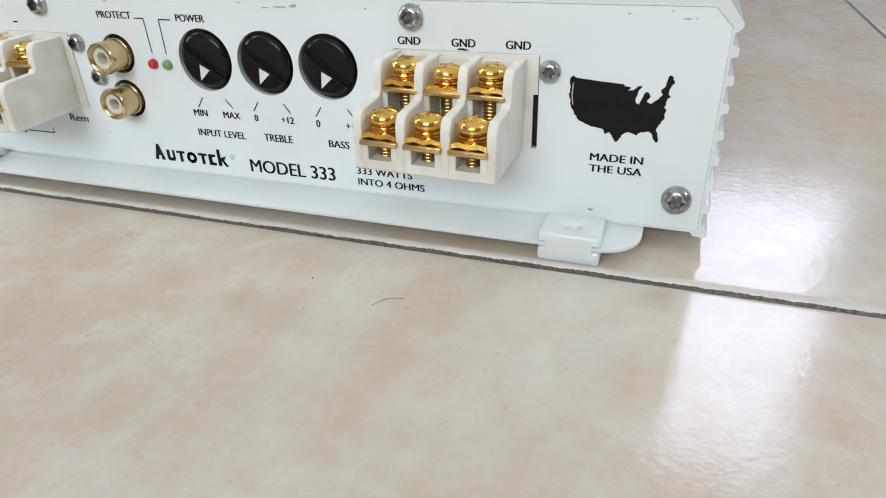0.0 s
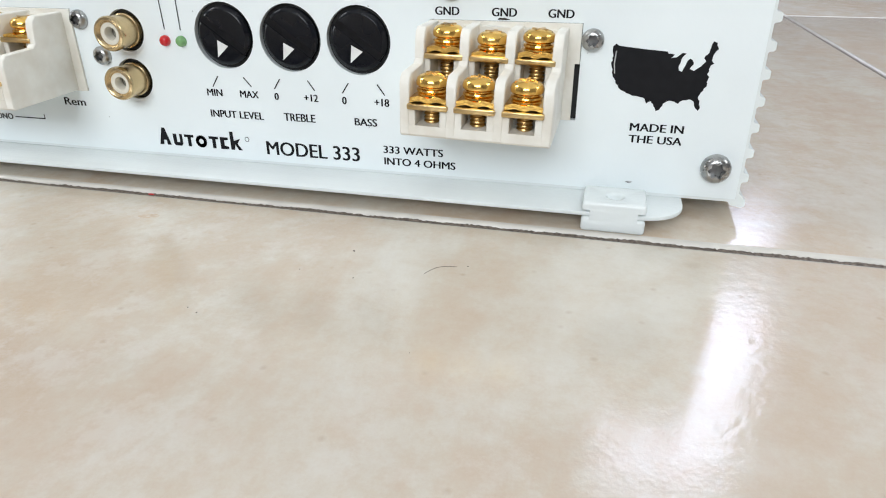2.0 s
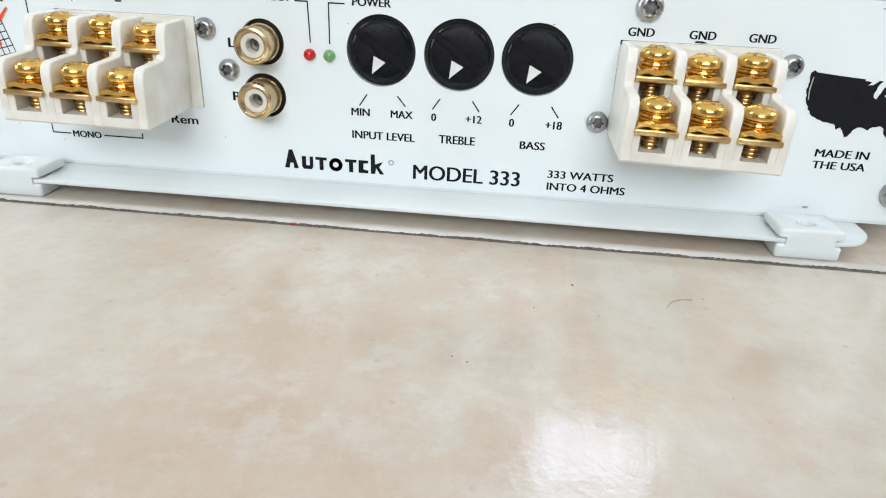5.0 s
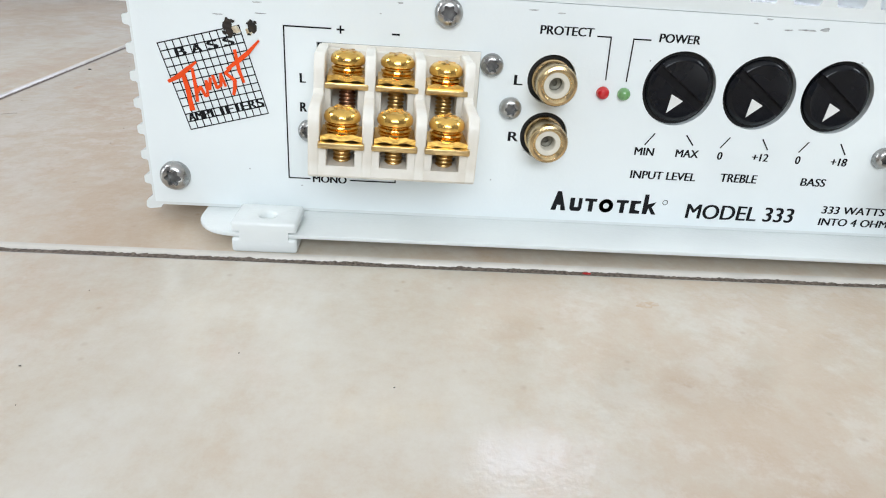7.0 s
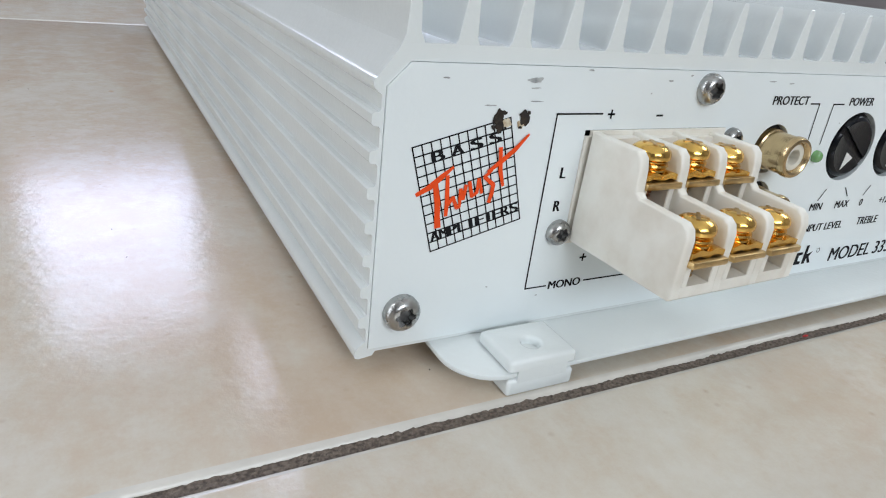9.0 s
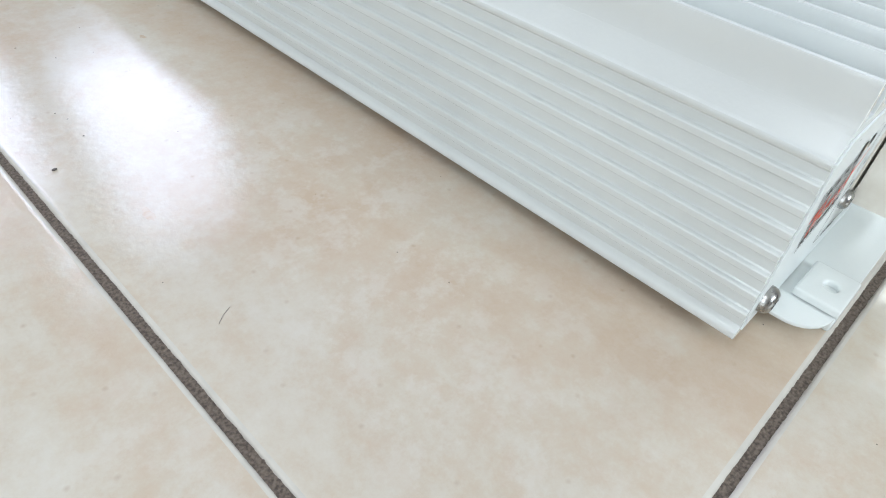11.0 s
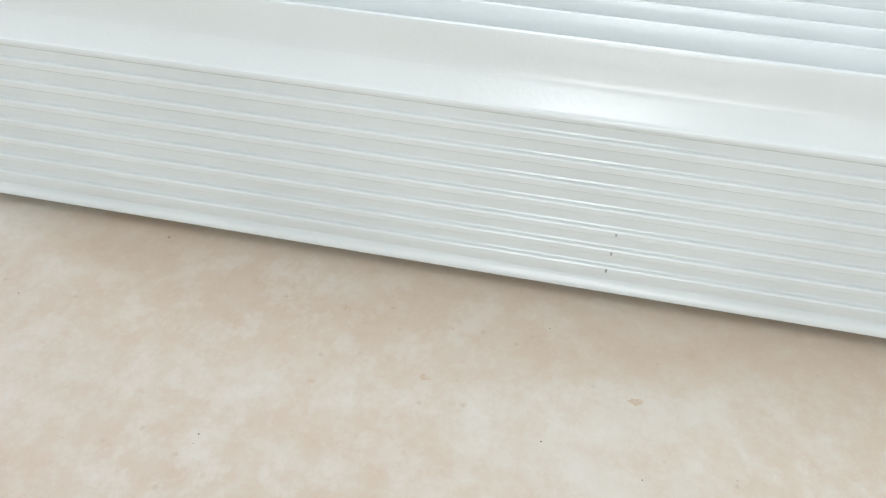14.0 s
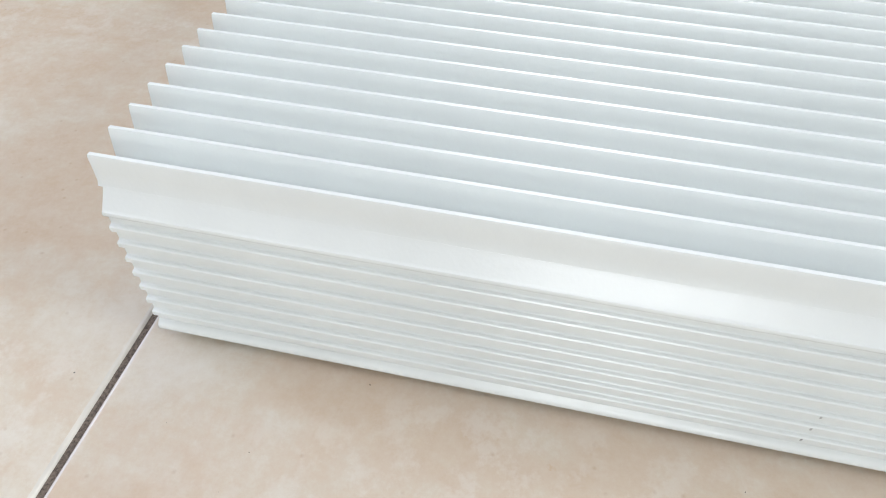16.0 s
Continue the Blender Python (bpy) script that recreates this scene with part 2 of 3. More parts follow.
def lathe(bm, profile, m, steps=32):
    """A profile of (radius, height) in millimetres turned round the local z axis, then set by m."""
    rings = []
    for r, h in profile:
        if r < 1e-6:
            rings.append([bm.verts.new(m @ Vector((0, 0, h * MM)))])
        else:
            rings.append([bm.verts.new(m @ Vector((r * MM * math.cos(a), r * MM * math.sin(a), h * MM))) for a in (2 * math.pi * k / steps for k in range(steps))])
    faces = []
    for low, high in zip(rings, rings[1:]):
        for k in range(steps):
            j = (k + 1) % steps
            if len(low) == 1 and len(high) == 1:
                continue
            if len(low) == 1:
                faces.append(bm.faces.new((low[0], high[k], high[j])))
            elif len(high) == 1:
                faces.append(bm.faces.new((low[k], low[j], high[0])))
            else:
                faces.append(bm.faces.new((low[k], low[j], high[j], high[k])))
    bmesh.ops.recalc_face_normals(bm, faces=faces)
    return bm


def circle(cx, cz, r, steps=40):
    return [(cx + r * math.cos(2 * math.pi * k / steps), cz + r * math.sin(2 * math.pi * k / steps)) for k in range(steps)]


def forward(x, y, z):
    """A pose whose local z axis points out of the front panel."""
    return Matrix.Translation((x * MM, y * MM, z * MM)) @ Euler((radians(90), 0, 0)).to_matrix().to_4x4()


# ---- room ----
def build_room():
    r = ROOM
    thick = 0.12

    def wall(name, axis, at, lo, hi, side, label):
        """A wall of blocks set round its openings, in one mesh."""
        bm = bmesh.new()
        holes = [(w[1] - w[3] / 2, w[1] + w[3] / 2, w[2] - w[4] / 2, w[2] + w[4] / 2) for w in WINDOWS_AND_FILL if w[0] == side]
        cuts = sorted({lo, hi, *(v for h in holes for v in h[:2])})
        highs = sorted({-0.01, r["z1"], *(v for h in holes for v in h[2:])})
        near, far = (at, at + thick) if at > 0 else (at - thick, at)
        for p0, p1 in zip(cuts, cuts[1:]):
            for q0, q1 in zip(highs, highs[1:]):
                u, v = (p0 + p1) / 2, (q0 + q1) / 2
                if any(h[0] < u < h[1] and h[2] < v < h[3] for h in holes):
                    continue
                span = (p0, p1, near, far) if axis == "y" else (near, far, p0, p1)
                box(bm, *(s * 1000 for s in span), q0 * 1000, q1 * 1000)
        bmesh.ops.remove_doubles(bm, verts=bm.verts, dist=1e-5)
        return tagged(new(name, mesh_of(name, bm, M_WALL, False)), label, "wall", kind="structure")

    wall("wall_north", "y", r["y1"], r["x0"] - thick, r["x1"] + thick, "north", "plain painted wall with two window openings")
    wall("wall_south", "y", r["y0"], r["x0"] - thick, r["x1"] + thick, "south", "plain painted wall with a wide opening added for fill light")
    wall("wall_west", "x", r["x0"], r["y0"], r["y1"], "west", "plain painted wall with a high window opening and a low one added for fill light")
    wall("wall_east", "x", r["x1"], r["y0"], r["y1"], "east", "plain painted wall with a high opening added for fill light")
    bm = box(bmesh.new(), r["x0"] * 1000 - 120, r["x1"] * 1000 + 120, r["y0"] * 1000 - 120, r["y1"] * 1000 + 120, r["z1"] * 1000, r["z1"] * 1000 + 100)
    tagged(new("ceiling", mesh_of("ceiling", bm, M_CEIL, False)), "plain white painted ceiling", "ceiling", kind="structure")


build_room()


# ---- amplifier ----
W, LONG = 231.5, 379.0
amp = tagged(empty("car_amplifier"), "white finned car audio amplifier standing on a tiled floor", "amplifier")


def heat_sink():
    """Extruded housing: ribbed sides, chamfered shoulders and a row of fins along the top."""
    side = [(3.2, 4.3), (2.7, 3.5), (0.4, 3.2), (-0.2, 3.4), (-0.35, 3.9), (-0.2, 4.9), (0.35, 5.6), (1.3, 6.3)]
    step = 5.44
    for k in range(7, 0, -1):
        z = 48.05 - step * k
        side += [(1.3, z - 1.35), (1.05, z - 1.05), (0.3, z - 0.95), (0.0, z - 0.65), (0.0, z + 0.65), (0.3, z + 0.95), (1.05, z + 1.05), (1.3, z + 1.35)]
    side += [(1.3, 45.9), (0.3, 46.7), (0.0, 47.1), (-0.05, 47.7), (0.15, 48.15), (0.5, 48.35), (0.75, 48.75), (3.2, 52.0), (3.7, 53.0)]
    outline = side + [(W - x, z) for x, z in reversed(side)]
    bm = prism(bmesh.new(), outline, "y", 1.6, LONG)
    body = part("heat_sink", bm, M_COAT, amp, "white powder-coated aluminium housing with ribbed sides")
    # collar of the same casting that frames the control panel
    seam = [(1.8, 5.0), (W - 1.8, 5.0), (W - 1.8, 47.1), (W - 5.15, 50.55), (5.15, 50.55), (1.8, 47.1)]
    bm, edges = bmesh.new(), []
    for loop in (outline, seam):
        vs = [bm.verts.new((x * MM, 0.35 * MM, z * MM)) for x, z in loop]
        edges += [bm.edges.new((a, b)) for a, b in zip(vs, vs[1:] + vs[:1])]
    bmesh.ops.triangle_fill(bm, edges=edges, use_beauty=True)
    made = bmesh.ops.extrude_face_region(bm, geom=list(bm.faces))
    bmesh.ops.translate(bm, vec=(0, 1.25 * MM, 0), verts=[v for v in made["geom"] if isinstance(v, bmesh.types.BMVert)])
    bmesh.ops.recalc_face_normals(bm, faces=bm.faces)
    part("front_collar", bm, M_COAT, body, smooth=False)
    # one fin, shared by all
    fin = [(-2.5, 52.9), (-1.95, 53.7), (-0.8, 60.9), (-0.5, 61.9), (0.45, 61.9), (0.72, 61.1), (1.1, 54.0), (1.6, 52.9)]
    edge = [(-1.55, 52.85), (-1.05, 54.0), (-0.85, 57.0), (-0.75, 60.5), (-0.5, 61.2), (0.45, 61.2), (0.75, 60.4), (1.15, 54.5), (1.9, 52.9)]
    shared = mesh_of("fin", prism(bmesh.new(), fin, "y", 0.33, LONG + 1.2, 0.1, 1), M_COAT)
    outer = mesh_of("outer_fin", prism(bmesh.new(), edge, "y", 0.33, LONG + 1.2, 0.1, 1), M_COAT)
    for i in range(26):
        ob = part("fin", outer if i in (0, 25) else shared, M_COAT, body)
        ob.location.x = (5.2 + 8.844 * i) * MM
        if i == 25:
            ob.scale.x = -1
    return body


heat_sink()

BLOCKS = (37.2, 161.6)       # left edges of the two terminal blocks
BLOCK_W, BLOCK_Z = 32.0, (20.3, 40.5)
KNOBS = ((111.2, 35.4), (128.2, 35.4), (144.9, 35.4))
JACKS = ((84.6, 35.8), (84.4, 24.1))


def front_panel():
    """Enamelled plate with real openings for the blocks, knobs and jacks."""
    outline = [(1.88, 5.08), (W - 1.88, 5.08), (W - 1.88, 47.07), (W - 5.18, 50.47), (5.18, 50.47), (1.88, 47.07)]
    holes = [[(x, BLOCK_Z[0]), (x + BLOCK_W + 0.6, BLOCK_Z[0]), (x + BLOCK_W + 0.6, BLOCK_Z[1]), (x, BLOCK_Z[1])] for x in BLOCKS]
    holes += [circle(x, z, 7.6) for x, z in KNOBS] + [circle(x, z, 5.0, 32) for x, z in JACKS]
    bm = bmesh.new()
    edges = []
    for loop in [outline] + holes:
        vs = [bm.verts.new((x * MM, 0, z * MM)) for x, z in loop]
        edges += [bm.edges.new((a, b)) for a, b in zip(vs, vs[1:] + vs[:1])]
    bmesh.ops.triangle_fill(bm, edges=edges, use_beauty=True)
    bmesh.ops.recalc_face_normals(bm, faces=bm.faces)
    if sum(f.normal.y for f in bm.faces) > 0:
        bmesh.ops.reverse_faces(bm, faces=bm.faces)
    made = bmesh.ops.extrude_face_region(bm, geom=list(bm.faces))
    bmesh.ops.translate(bm, vec=(0, 1.5 * MM, 0), verts=[v for v in made["geom"] if isinstance(v, bmesh.types.BMVert)])
    bmesh.ops.recalc_face_normals(bm, faces=bm.faces)
    panel = part("front_panel", bm, M_PANEL, amp, "white enamelled control panel with black lettering", smooth=False)
    # black sheet behind each block opening, painted in place of the shade there
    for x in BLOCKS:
        part("opening_shade_backing", box(bmesh.new(), x - 0.5, x + BLOCK_W + 1.1, 1.52, 1.58, BLOCK_Z[0] - 0.5, BLOCK_Z[1] + 0.5), M_VOID_SHADE, panel, smooth=False)
    return panel


panel = front_panel()


def base_plate():
    """Mounting plate that reaches out under the panel, with rounded ends."""
    def rounded(x0, x1, y0, y1, r):
        pts = [(x1, y1), (x0, y1)]
        pts += [(x0 + r - r * math.cos(a), y0 + r - r * math.sin(a)) for a in (math.pi / 2 * k / 8 for k in range(9))]
        pts += [(x1 - r + r * math.sin(a), y0 + r - r * math.cos(a)) for a in (math.pi / 2 * k / 8 for k in range(9))]
        return pts
    bm = prism(bmesh.new(), rounded(12.8, 218.7, -12.4, 60, 8.5), "z", 3.3, 4.25, 0.25, 2)
    plate = part("base_plate", bm, M_COAT, amp, "white mounting flange under the panel")
    for cx in (27.4, 204.1):
        # clip with a hole down through its top, notched where the flange enters
        bm = bmesh.new()
        ring = circle(cx + 0.3, -8.2, 1.6, 24)
        square = [(cx - 6.4, -12.8), (cx + 6.8, -12.8), (cx + 6.8, -2.4), (cx - 6.4, -2.4)]
        edges = []
        for loop in (square, ring):
            vs = [bm.verts.new((x * MM, y * MM, 6.7 * MM)) for x, y in loop]
            edges += [bm.edges.new((a, b)) for a, b in zip(vs, vs[1:] + vs[:1])]
        bmesh.ops.triangle_fill(bm, edges=edges, use_beauty=True)
        bmesh.ops.recalc_face_normals(bm, faces=bm.faces)
        if sum(f.normal.z for f in bm.faces) < 0:
            bmesh.ops.reverse_faces(bm, faces=bm.faces)
        made = bmesh.ops.extrude_face_region(bm, geom=list(bm.faces))
        bmesh.ops.translate(bm, vec=(0, 0, -1.9 * MM), verts=[v for v in made["geom"] if isinstance(v, bmesh.types.BMVert)])
        bmesh.ops.recalc_face_normals(bm, faces=bm.faces)
        rim = [e for e in bm.edges if all(v.co.z > 6.6 * MM for v in e.verts) and len(e.link_faces) == 2 and e.calc_face_angle(0) > 1]
        rim += [e for e in bm.edges if abs(e.verts[0].co.z - e.verts[1].co.z) > 1.5 * MM and (e.verts[0].co.x - cx * MM) ** 2 > (6 * MM) ** 2]
        bmesh.ops.bevel(bm, geom=rim, offset=0.7 * MM, segments=3, affect="EDGES", profile=0.5)
        box(bm, cx - 4.7, cx + 5.1, -12.79, -2.5, 2.4, 5.2)
        box(bm, cx - 6.4, cx + 6.8, -12.8, -2.4, 0.0, 3.2, 0.7, 3)
        box(bm, cx - 1.7, cx + 2.2, -10.1, -6.3, 4.6, 4.95)
        part("foot_clip", bm, M_COAT, amp, "white-painted foot clip with a hole in its top")


base_plate()


def panel_screw(x, z, r):
    """Button-head screw with a six-lobed socket."""
    bm = bmesh.new()
    n = 36
    rings = []
    lobe = lambda a: 0.50 * r * (1 + 0.17 * math.cos(6 * a))
    shape = [(lambda a: r, 0.0), (lambda a: r, 0.28 * r), (lambda a: 0.93 * r, 0.48 * r), (lambda a: 0.78 * r, 0.66 * r), (lambda a: 0.62 * r, 0.75 * r), (lobe, 0.76 * r), (lobe, 0.10 * r)]
    m = forward(x, 0.0, z)
    for f, h in shape:
        rings.append([bm.verts.new(m @ Vector((f(a) * MM * math.cos(a), f(a) * MM * math.sin(a), h * MM))) for a in (2 * math.pi * k / n for k in range(n))])
    for low, high in zip(rings, rings[1:]):
        for k in range(n):
            bm.faces.new((low[k], low[(k + 1) % n], high[(k + 1) % n], high[k]))
    bm.faces.new(rings[-1])
    bmesh.ops.recalc_face_normals(bm, faces=bm.faces)
    screw = part("panel_screw", bm, M_STEEL, amp, "worn stainless button-head screw with star socket")
    # dark sheet across the socket that paints its inner shade
    bm = bmesh.new()
    bm.faces.new([bm.verts.new(m @ Vector((0.97 * lobe(a) * MM * math.cos(a), 0.97 * lobe(a) * MM * math.sin(a), 0.30 * r * MM))) for a in (2 * math.pi * k / n for k in range(n))])
    part("star_socket_shade", bm, M_SOCKET, screw, smooth=False)
    return screw


for x, z, r in ((224.5, 11.8, 3.1), (6.9, 11.4, 3.1), (62.8, 47.5, 2.75), (166.3, 47.2, 2.75), (196.4, 37.3, 2.3), (72.1, 38.1, 2.3), (76.7, 29.6, 2.3), (35.4, 22.6, 2.3), (159.1, 23.2, 2.3)):
    panel_screw(x, z, r)


def terminal_screw(x, y, z, parent, mat, thread, sunk=0.0):
    """Domed cross-head screw, its washers, the wavy clamp, the square tab and the thread below."""
    m = Matrix.Translation((x * MM, y * MM, z * MM))
    bm = lathe(bmesh.new(), [(0, 5.35), (1.3, 5.3), (2.4, 4.95), (3.0, 4.4), (3.25, 3.7), (3.15, 3.1), (2.8, 2.8), (2.4, 2.7), (2.4, 2.5), (3.0, 2.38), (3.1, 2.05), (2.85, 1.8), (2.6, 1.72), (2.95, 1.55), (3.0, 1.25), (2.7, 1.05)], m @ Matrix.Translation((0, 0, -sunk * MM)), 28)
    screw = part("terminal_screw", bm, mat, parent, "gold-plated cross-head screw")
    bm = bmesh.new()
    turn = random.uniform(0, 3)
    for k in range(2):
        c = Matrix.Translation((x * MM, y * MM, (z + 5.28 - sunk) * MM)) @ Euler((0, 0, turn + k * math.pi / 2)).to_matrix().to_4x4()
        bmesh.ops.create_cube(bm, size=1, matrix=c @ Matrix.Diagonal((3.3 * MM, 0.62 * MM, 0.2 * MM, 1)))
    # flush bars in darker brass, painting the shade of the cross slot
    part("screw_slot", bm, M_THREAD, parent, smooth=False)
    # clamp: a wavy strip
    bm = bmesh.new()
    nx, rows = 14, []
    for layer in (0.0, 1.0):
        for yy in (-3.6, 3.2):
            rows.append([bm.verts.new(((x - 3.6 + 7.2 * k / nx) * MM, (y + yy) * MM, (z + 0.28 - sunk * 0.6 + layer - 0.2 * math.cos(4 * math.pi * k / nx)) * MM)) for k in range(nx + 1)])
    for a, b in ((0, 1), (2, 3), (0, 2), (1, 3)):
        for k in range(nx):
            bm.faces.new((rows[a][k], rows[a][k + 1], rows[b][k + 1], rows[b][k]))
    for k in (0, nx):
        bm.faces.new((rows[0][k], rows[1][k], rows[3][k], rows[2][k]))
    bmesh.ops.recalc_face_normals(bm, faces=bm.faces)
    part("clamp_washer", bm, M_GOLD, parent, "wavy gold clamp washer")
    part("tab_plate", box(bmesh.new(), x - 4.0, x + 4.0, y - 4.5, y + 4.6, z - 1.1, z, 0.25, 2), M_BRASS, parent, "dull brass contact plate")
    # thread; the brass one has the shade under the plate in its colour
    ridges = []
    for k in range(8):
        h = -1.0 - 0.72 * k
        ridges += [(1.55, h), (1.62, h - 0.18), (1.25, h - 0.36), (1.27, h - 0.54)]
    bm = lathe(bmesh.new(), [(0, -0.9)] + ridges + [(0, -6.9)], m, 20)
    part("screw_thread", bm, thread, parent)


def terminal_block(x0, label, odd, worn):
    """Two-tier barrier block with three ways; odd names the column whose screw sits deeper."""
    zb, zs, zt = 20.9, 33.4, 40.2
    right, foot, head = x0 + BLOCK_W + 0.5, BLOCK_Z[0] + 0.05, BLOCK_Z[1] - 0.06
    cut = foot + (12.0 if odd == 1 else 0.1)
    flange = [(x0 + 0.05, foot), (right - 1.0, foot), (right - 1.0, cut), (right, cut), (right, head), (x0 + 1.1, head), (x0 + 1.1, head - 0.9), (x0 + 0.05, head - 0.9)]
    block = part("terminal_block", prism(bmesh.new(), flange, "y", -0.5, 0.2, 0.1, 1), M_PLASTIC, amp, label)
    thick = 2.0
    pitch = (BLOCK_W - 2.2 - thick) / 3
    x0 += 0.2 if worn else -0.15
    front = -23.4 if worn else -22.5
    wall = [(-0.4, zb), (front + 0.5, zb), (front, zb + 0.5), (front, zs - 2.6), (front + 0.5, zs - 1.1), (front + 1.6, zs - 0.3), (-13.2, zs), (-12.3, zs + 0.8), (-12.0, zt - 2.6), (-11.5, zt - 0.9), (-10.4, zt), (-0.4, zt)]
    shape = mesh_of("barrier", prism(bmesh.new(), wall, "x", 0.0, thick, 0.35, 3), M_PLASTIC)
    for k in range(4):
        part("barrier", shape, M_PLASTIC, block).location.x = (x0 + 0.1 + pitch * k) * MM
    core = [(-0.4, 21.1), (front + 0.4, 20.95), (front + 0.05, 21.4), (front + 0.05, 23.2), (-16.4, 23.3), (-16.4, 26.5), (-5.4, 26.7), (-5.4, 34.1), (-2.6, 34.1), (-2.4, 39.6), (-0.4, 39.6)]
    for k in range(3):
        a, b = x0 + thick - 0.1 + pitch * k, x0 + 0.3 + pitch * (k + 1)
        c = (a + b) / 2
        bay = part("bay", prism(bmesh.new(), core, "x", a, b), M_PLASTIC, block, "ivory moulded bay behind a screw", smooth=False)
        for s, e in ((a, c - 2.45), (c + 2.45, b)):
            part("cheek", box(bmesh.new(), s, e, -11.7, -5.3, 26.6, 34.2, 0.15, 1), M_PLASTIC, bay)
            part("cheek", box(bmesh.new(), s, e, front + 0.06, -16.3, 23.1, 26.6, 0.15, 1), M_PLASTIC, bay)
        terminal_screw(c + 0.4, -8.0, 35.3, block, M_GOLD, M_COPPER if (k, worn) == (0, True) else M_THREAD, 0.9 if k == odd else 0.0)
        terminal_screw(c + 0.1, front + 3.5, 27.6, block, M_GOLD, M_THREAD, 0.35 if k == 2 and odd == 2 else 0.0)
    # the housing sits a little askew on its flange
    pivot = Matrix.Translation(((x0 + 12.0) * MM, 0, 30.0 * MM))
    askew = pivot @ Euler((0, radians(1.3), radians(3.2 if worn else -0.4))).to_matrix().to_4x4() @ pivot.inverted()
    block.matrix_local = askew
    block.data.transform(askew.inverted())
    return block


terminal_block(BLOCKS[0], "ivory plastic speaker terminal block with six gold screws", 2, True)
terminal_block(BLOCKS[1], "ivory plastic power terminal block with six gold screws", 1, False)


def rca_jack(x, z):
    jack = part("phono_jack", lathe(bmesh.new(), [(2.55, 5.6), (2.8, 6.1), (3.3, 6.4), (3.8, 6.25), (4.05, 5.8), (4.05, 5.0), (3.85, 4.8), (3.85, 0.6), (4.1, 0.4), (4.1, -1.0)], forward(x, 0, z), 40), M_RCA, amp, "pale gold phono socket with cream insulator")
    part("insulator", lathe(bmesh.new(), [(1.45, 0.5), (1.45, 5.2), (1.6, 5.5), (2.4, 5.6), (2.65, 5.55), (2.7, 4.8)], forward(x, 0, z), 36), M_WHITE_RING, jack, "cream plastic insulator ring")
    part("centre_contact", lathe(bmesh.new(), [(0, 2.2), (0.5, 2.2), (0.6, 2.9), (1.2, 3.1), (1.44, 3.0), (1.44, 0.6)], forward(x, 0, z), 24), M_CONTACT, jack)
    # black disc, the shade round the jack put into its colour
    part("socket_recess_shade", lathe(bmesh.new(), [(0, -1.45), (5.6, -1.45), (5.6, -1.49)], forward(x, 0, z), 32), M_VOID_SHADE, jack)


for x, z in JACKS:
    rca_jack(x, z)


def knob(x, z):
    """Black dial sunk in its hole, with a bevelled rim, a screwdriver slot across it and a white pointer."""
    m = forward(x, 0, z)
    turn = m @ Euler((0, 0, radians(-36))).to_matrix().to_4x4()
    across = (turn.to_3x3() @ Vector((0, 1, 0))).normalized()
    bm = lathe(bmesh.new(), [(0, -0.75), (6.4, -0.75), (6.5, -1.4)], m, 48)
    dial = part("control_knob", bm, M_BLACK, amp, "glossy black slotted rotary knob with a white pointer")
    for side in (1, -1):
        bm = lathe(bmesh.new(), [(0, -1.3), (6.7, -1.3), (6.75, -0.3), (6.65, -0.1), (5.95, 0.44), (5.8, 0.5), (5.65, 0.46), (0, 0.46)], m, 64)
        made = bmesh.ops.bisect_plane(bm, geom=bm.verts[:] + bm.edges[:] + bm.faces[:], plane_co=turn @ Vector((0, (0.2 + side * 0.9) * MM, 0)), plane_no=across * side, clear_inner=True)
        bmesh.ops.contextual_create(bm, geom=[e for e in made["geom_cut"] if isinstance(e, bmesh.types.BMEdge)])
        bmesh.ops.recalc_face_normals(bm, faces=bm.faces)
        part("knob_face", bm, M_BLACK, dial)
    bm = bmesh.new()
    bmesh.ops.create_cube(bm, size=1, matrix=turn @ Matrix.Translation((0, 0.2 * MM, -0.45 * MM)) @ Matrix.Diagonal((12.8 * MM, 1.76 * MM, 0.62 * MM, 1)))
    part("slot_floor", bm, M_BAR, dial, "scratched floor of the slot", smooth=False)
    bm = prism(bmesh.new(), [(x - 1.9, z - 4.9), (x + 1.1, z - 2.3), (x - 1.5, z - 1.0)], "y", -0.56, -0.44)
    part("pointer", bm, M_POINTER, dial, "white triangular pointer", smooth=False)
    # black disc that paints the shade in the gap round the knob
    part("knob_shadow_gap", lathe(bmesh.new(), [(0, -1.44), (7.9, -1.44), (7.9, -1.48)], m, 40), M_VOID_SHADE, dial)


for x, z in KNOBS:
    knob(x, z)

for x, z, mat, label in ((95.4, 33.8, M_RED, "red protection indicator lamp, unlit"), (99.8, 33.8, M_GREEN, "green power indicator lamp, unlit")):
    part("indicator_lamp", lathe(bmesh.new(), [(1.3, -0.3), (1.3, 0.35), (1.22, 0.8), (0.95, 1.2), (0.5, 1.42), (0, 1.5)], forward(x, 0, z), 24), mat, amp, label)


# ---- print on the panel ----
FLAT = -0.06


def strip(bm, pts, width):
    """A flat printed line of a given width along points, in millimetres."""
    for (ax, az), (bx, bz) in zip(pts, pts[1:]):
        d = Vector((bx - ax, bz - az))
        d.normalize()
        n, e = Vector((-d.y, d.x)) * width / 2, d * width / 2
        quad = [(ax - e.x + n.x, az - e.y + n.y), (ax - e.x - n.x, az - e.y - n.y), (bx + e.x - n.x, bz + e.y - n.y), (bx + e.x + n.x, bz + e.y + n.y)]
        bm.faces.new([bm.verts.new((x * MM, FLAT * MM, z * MM)) for x, z in quad])
    return bm


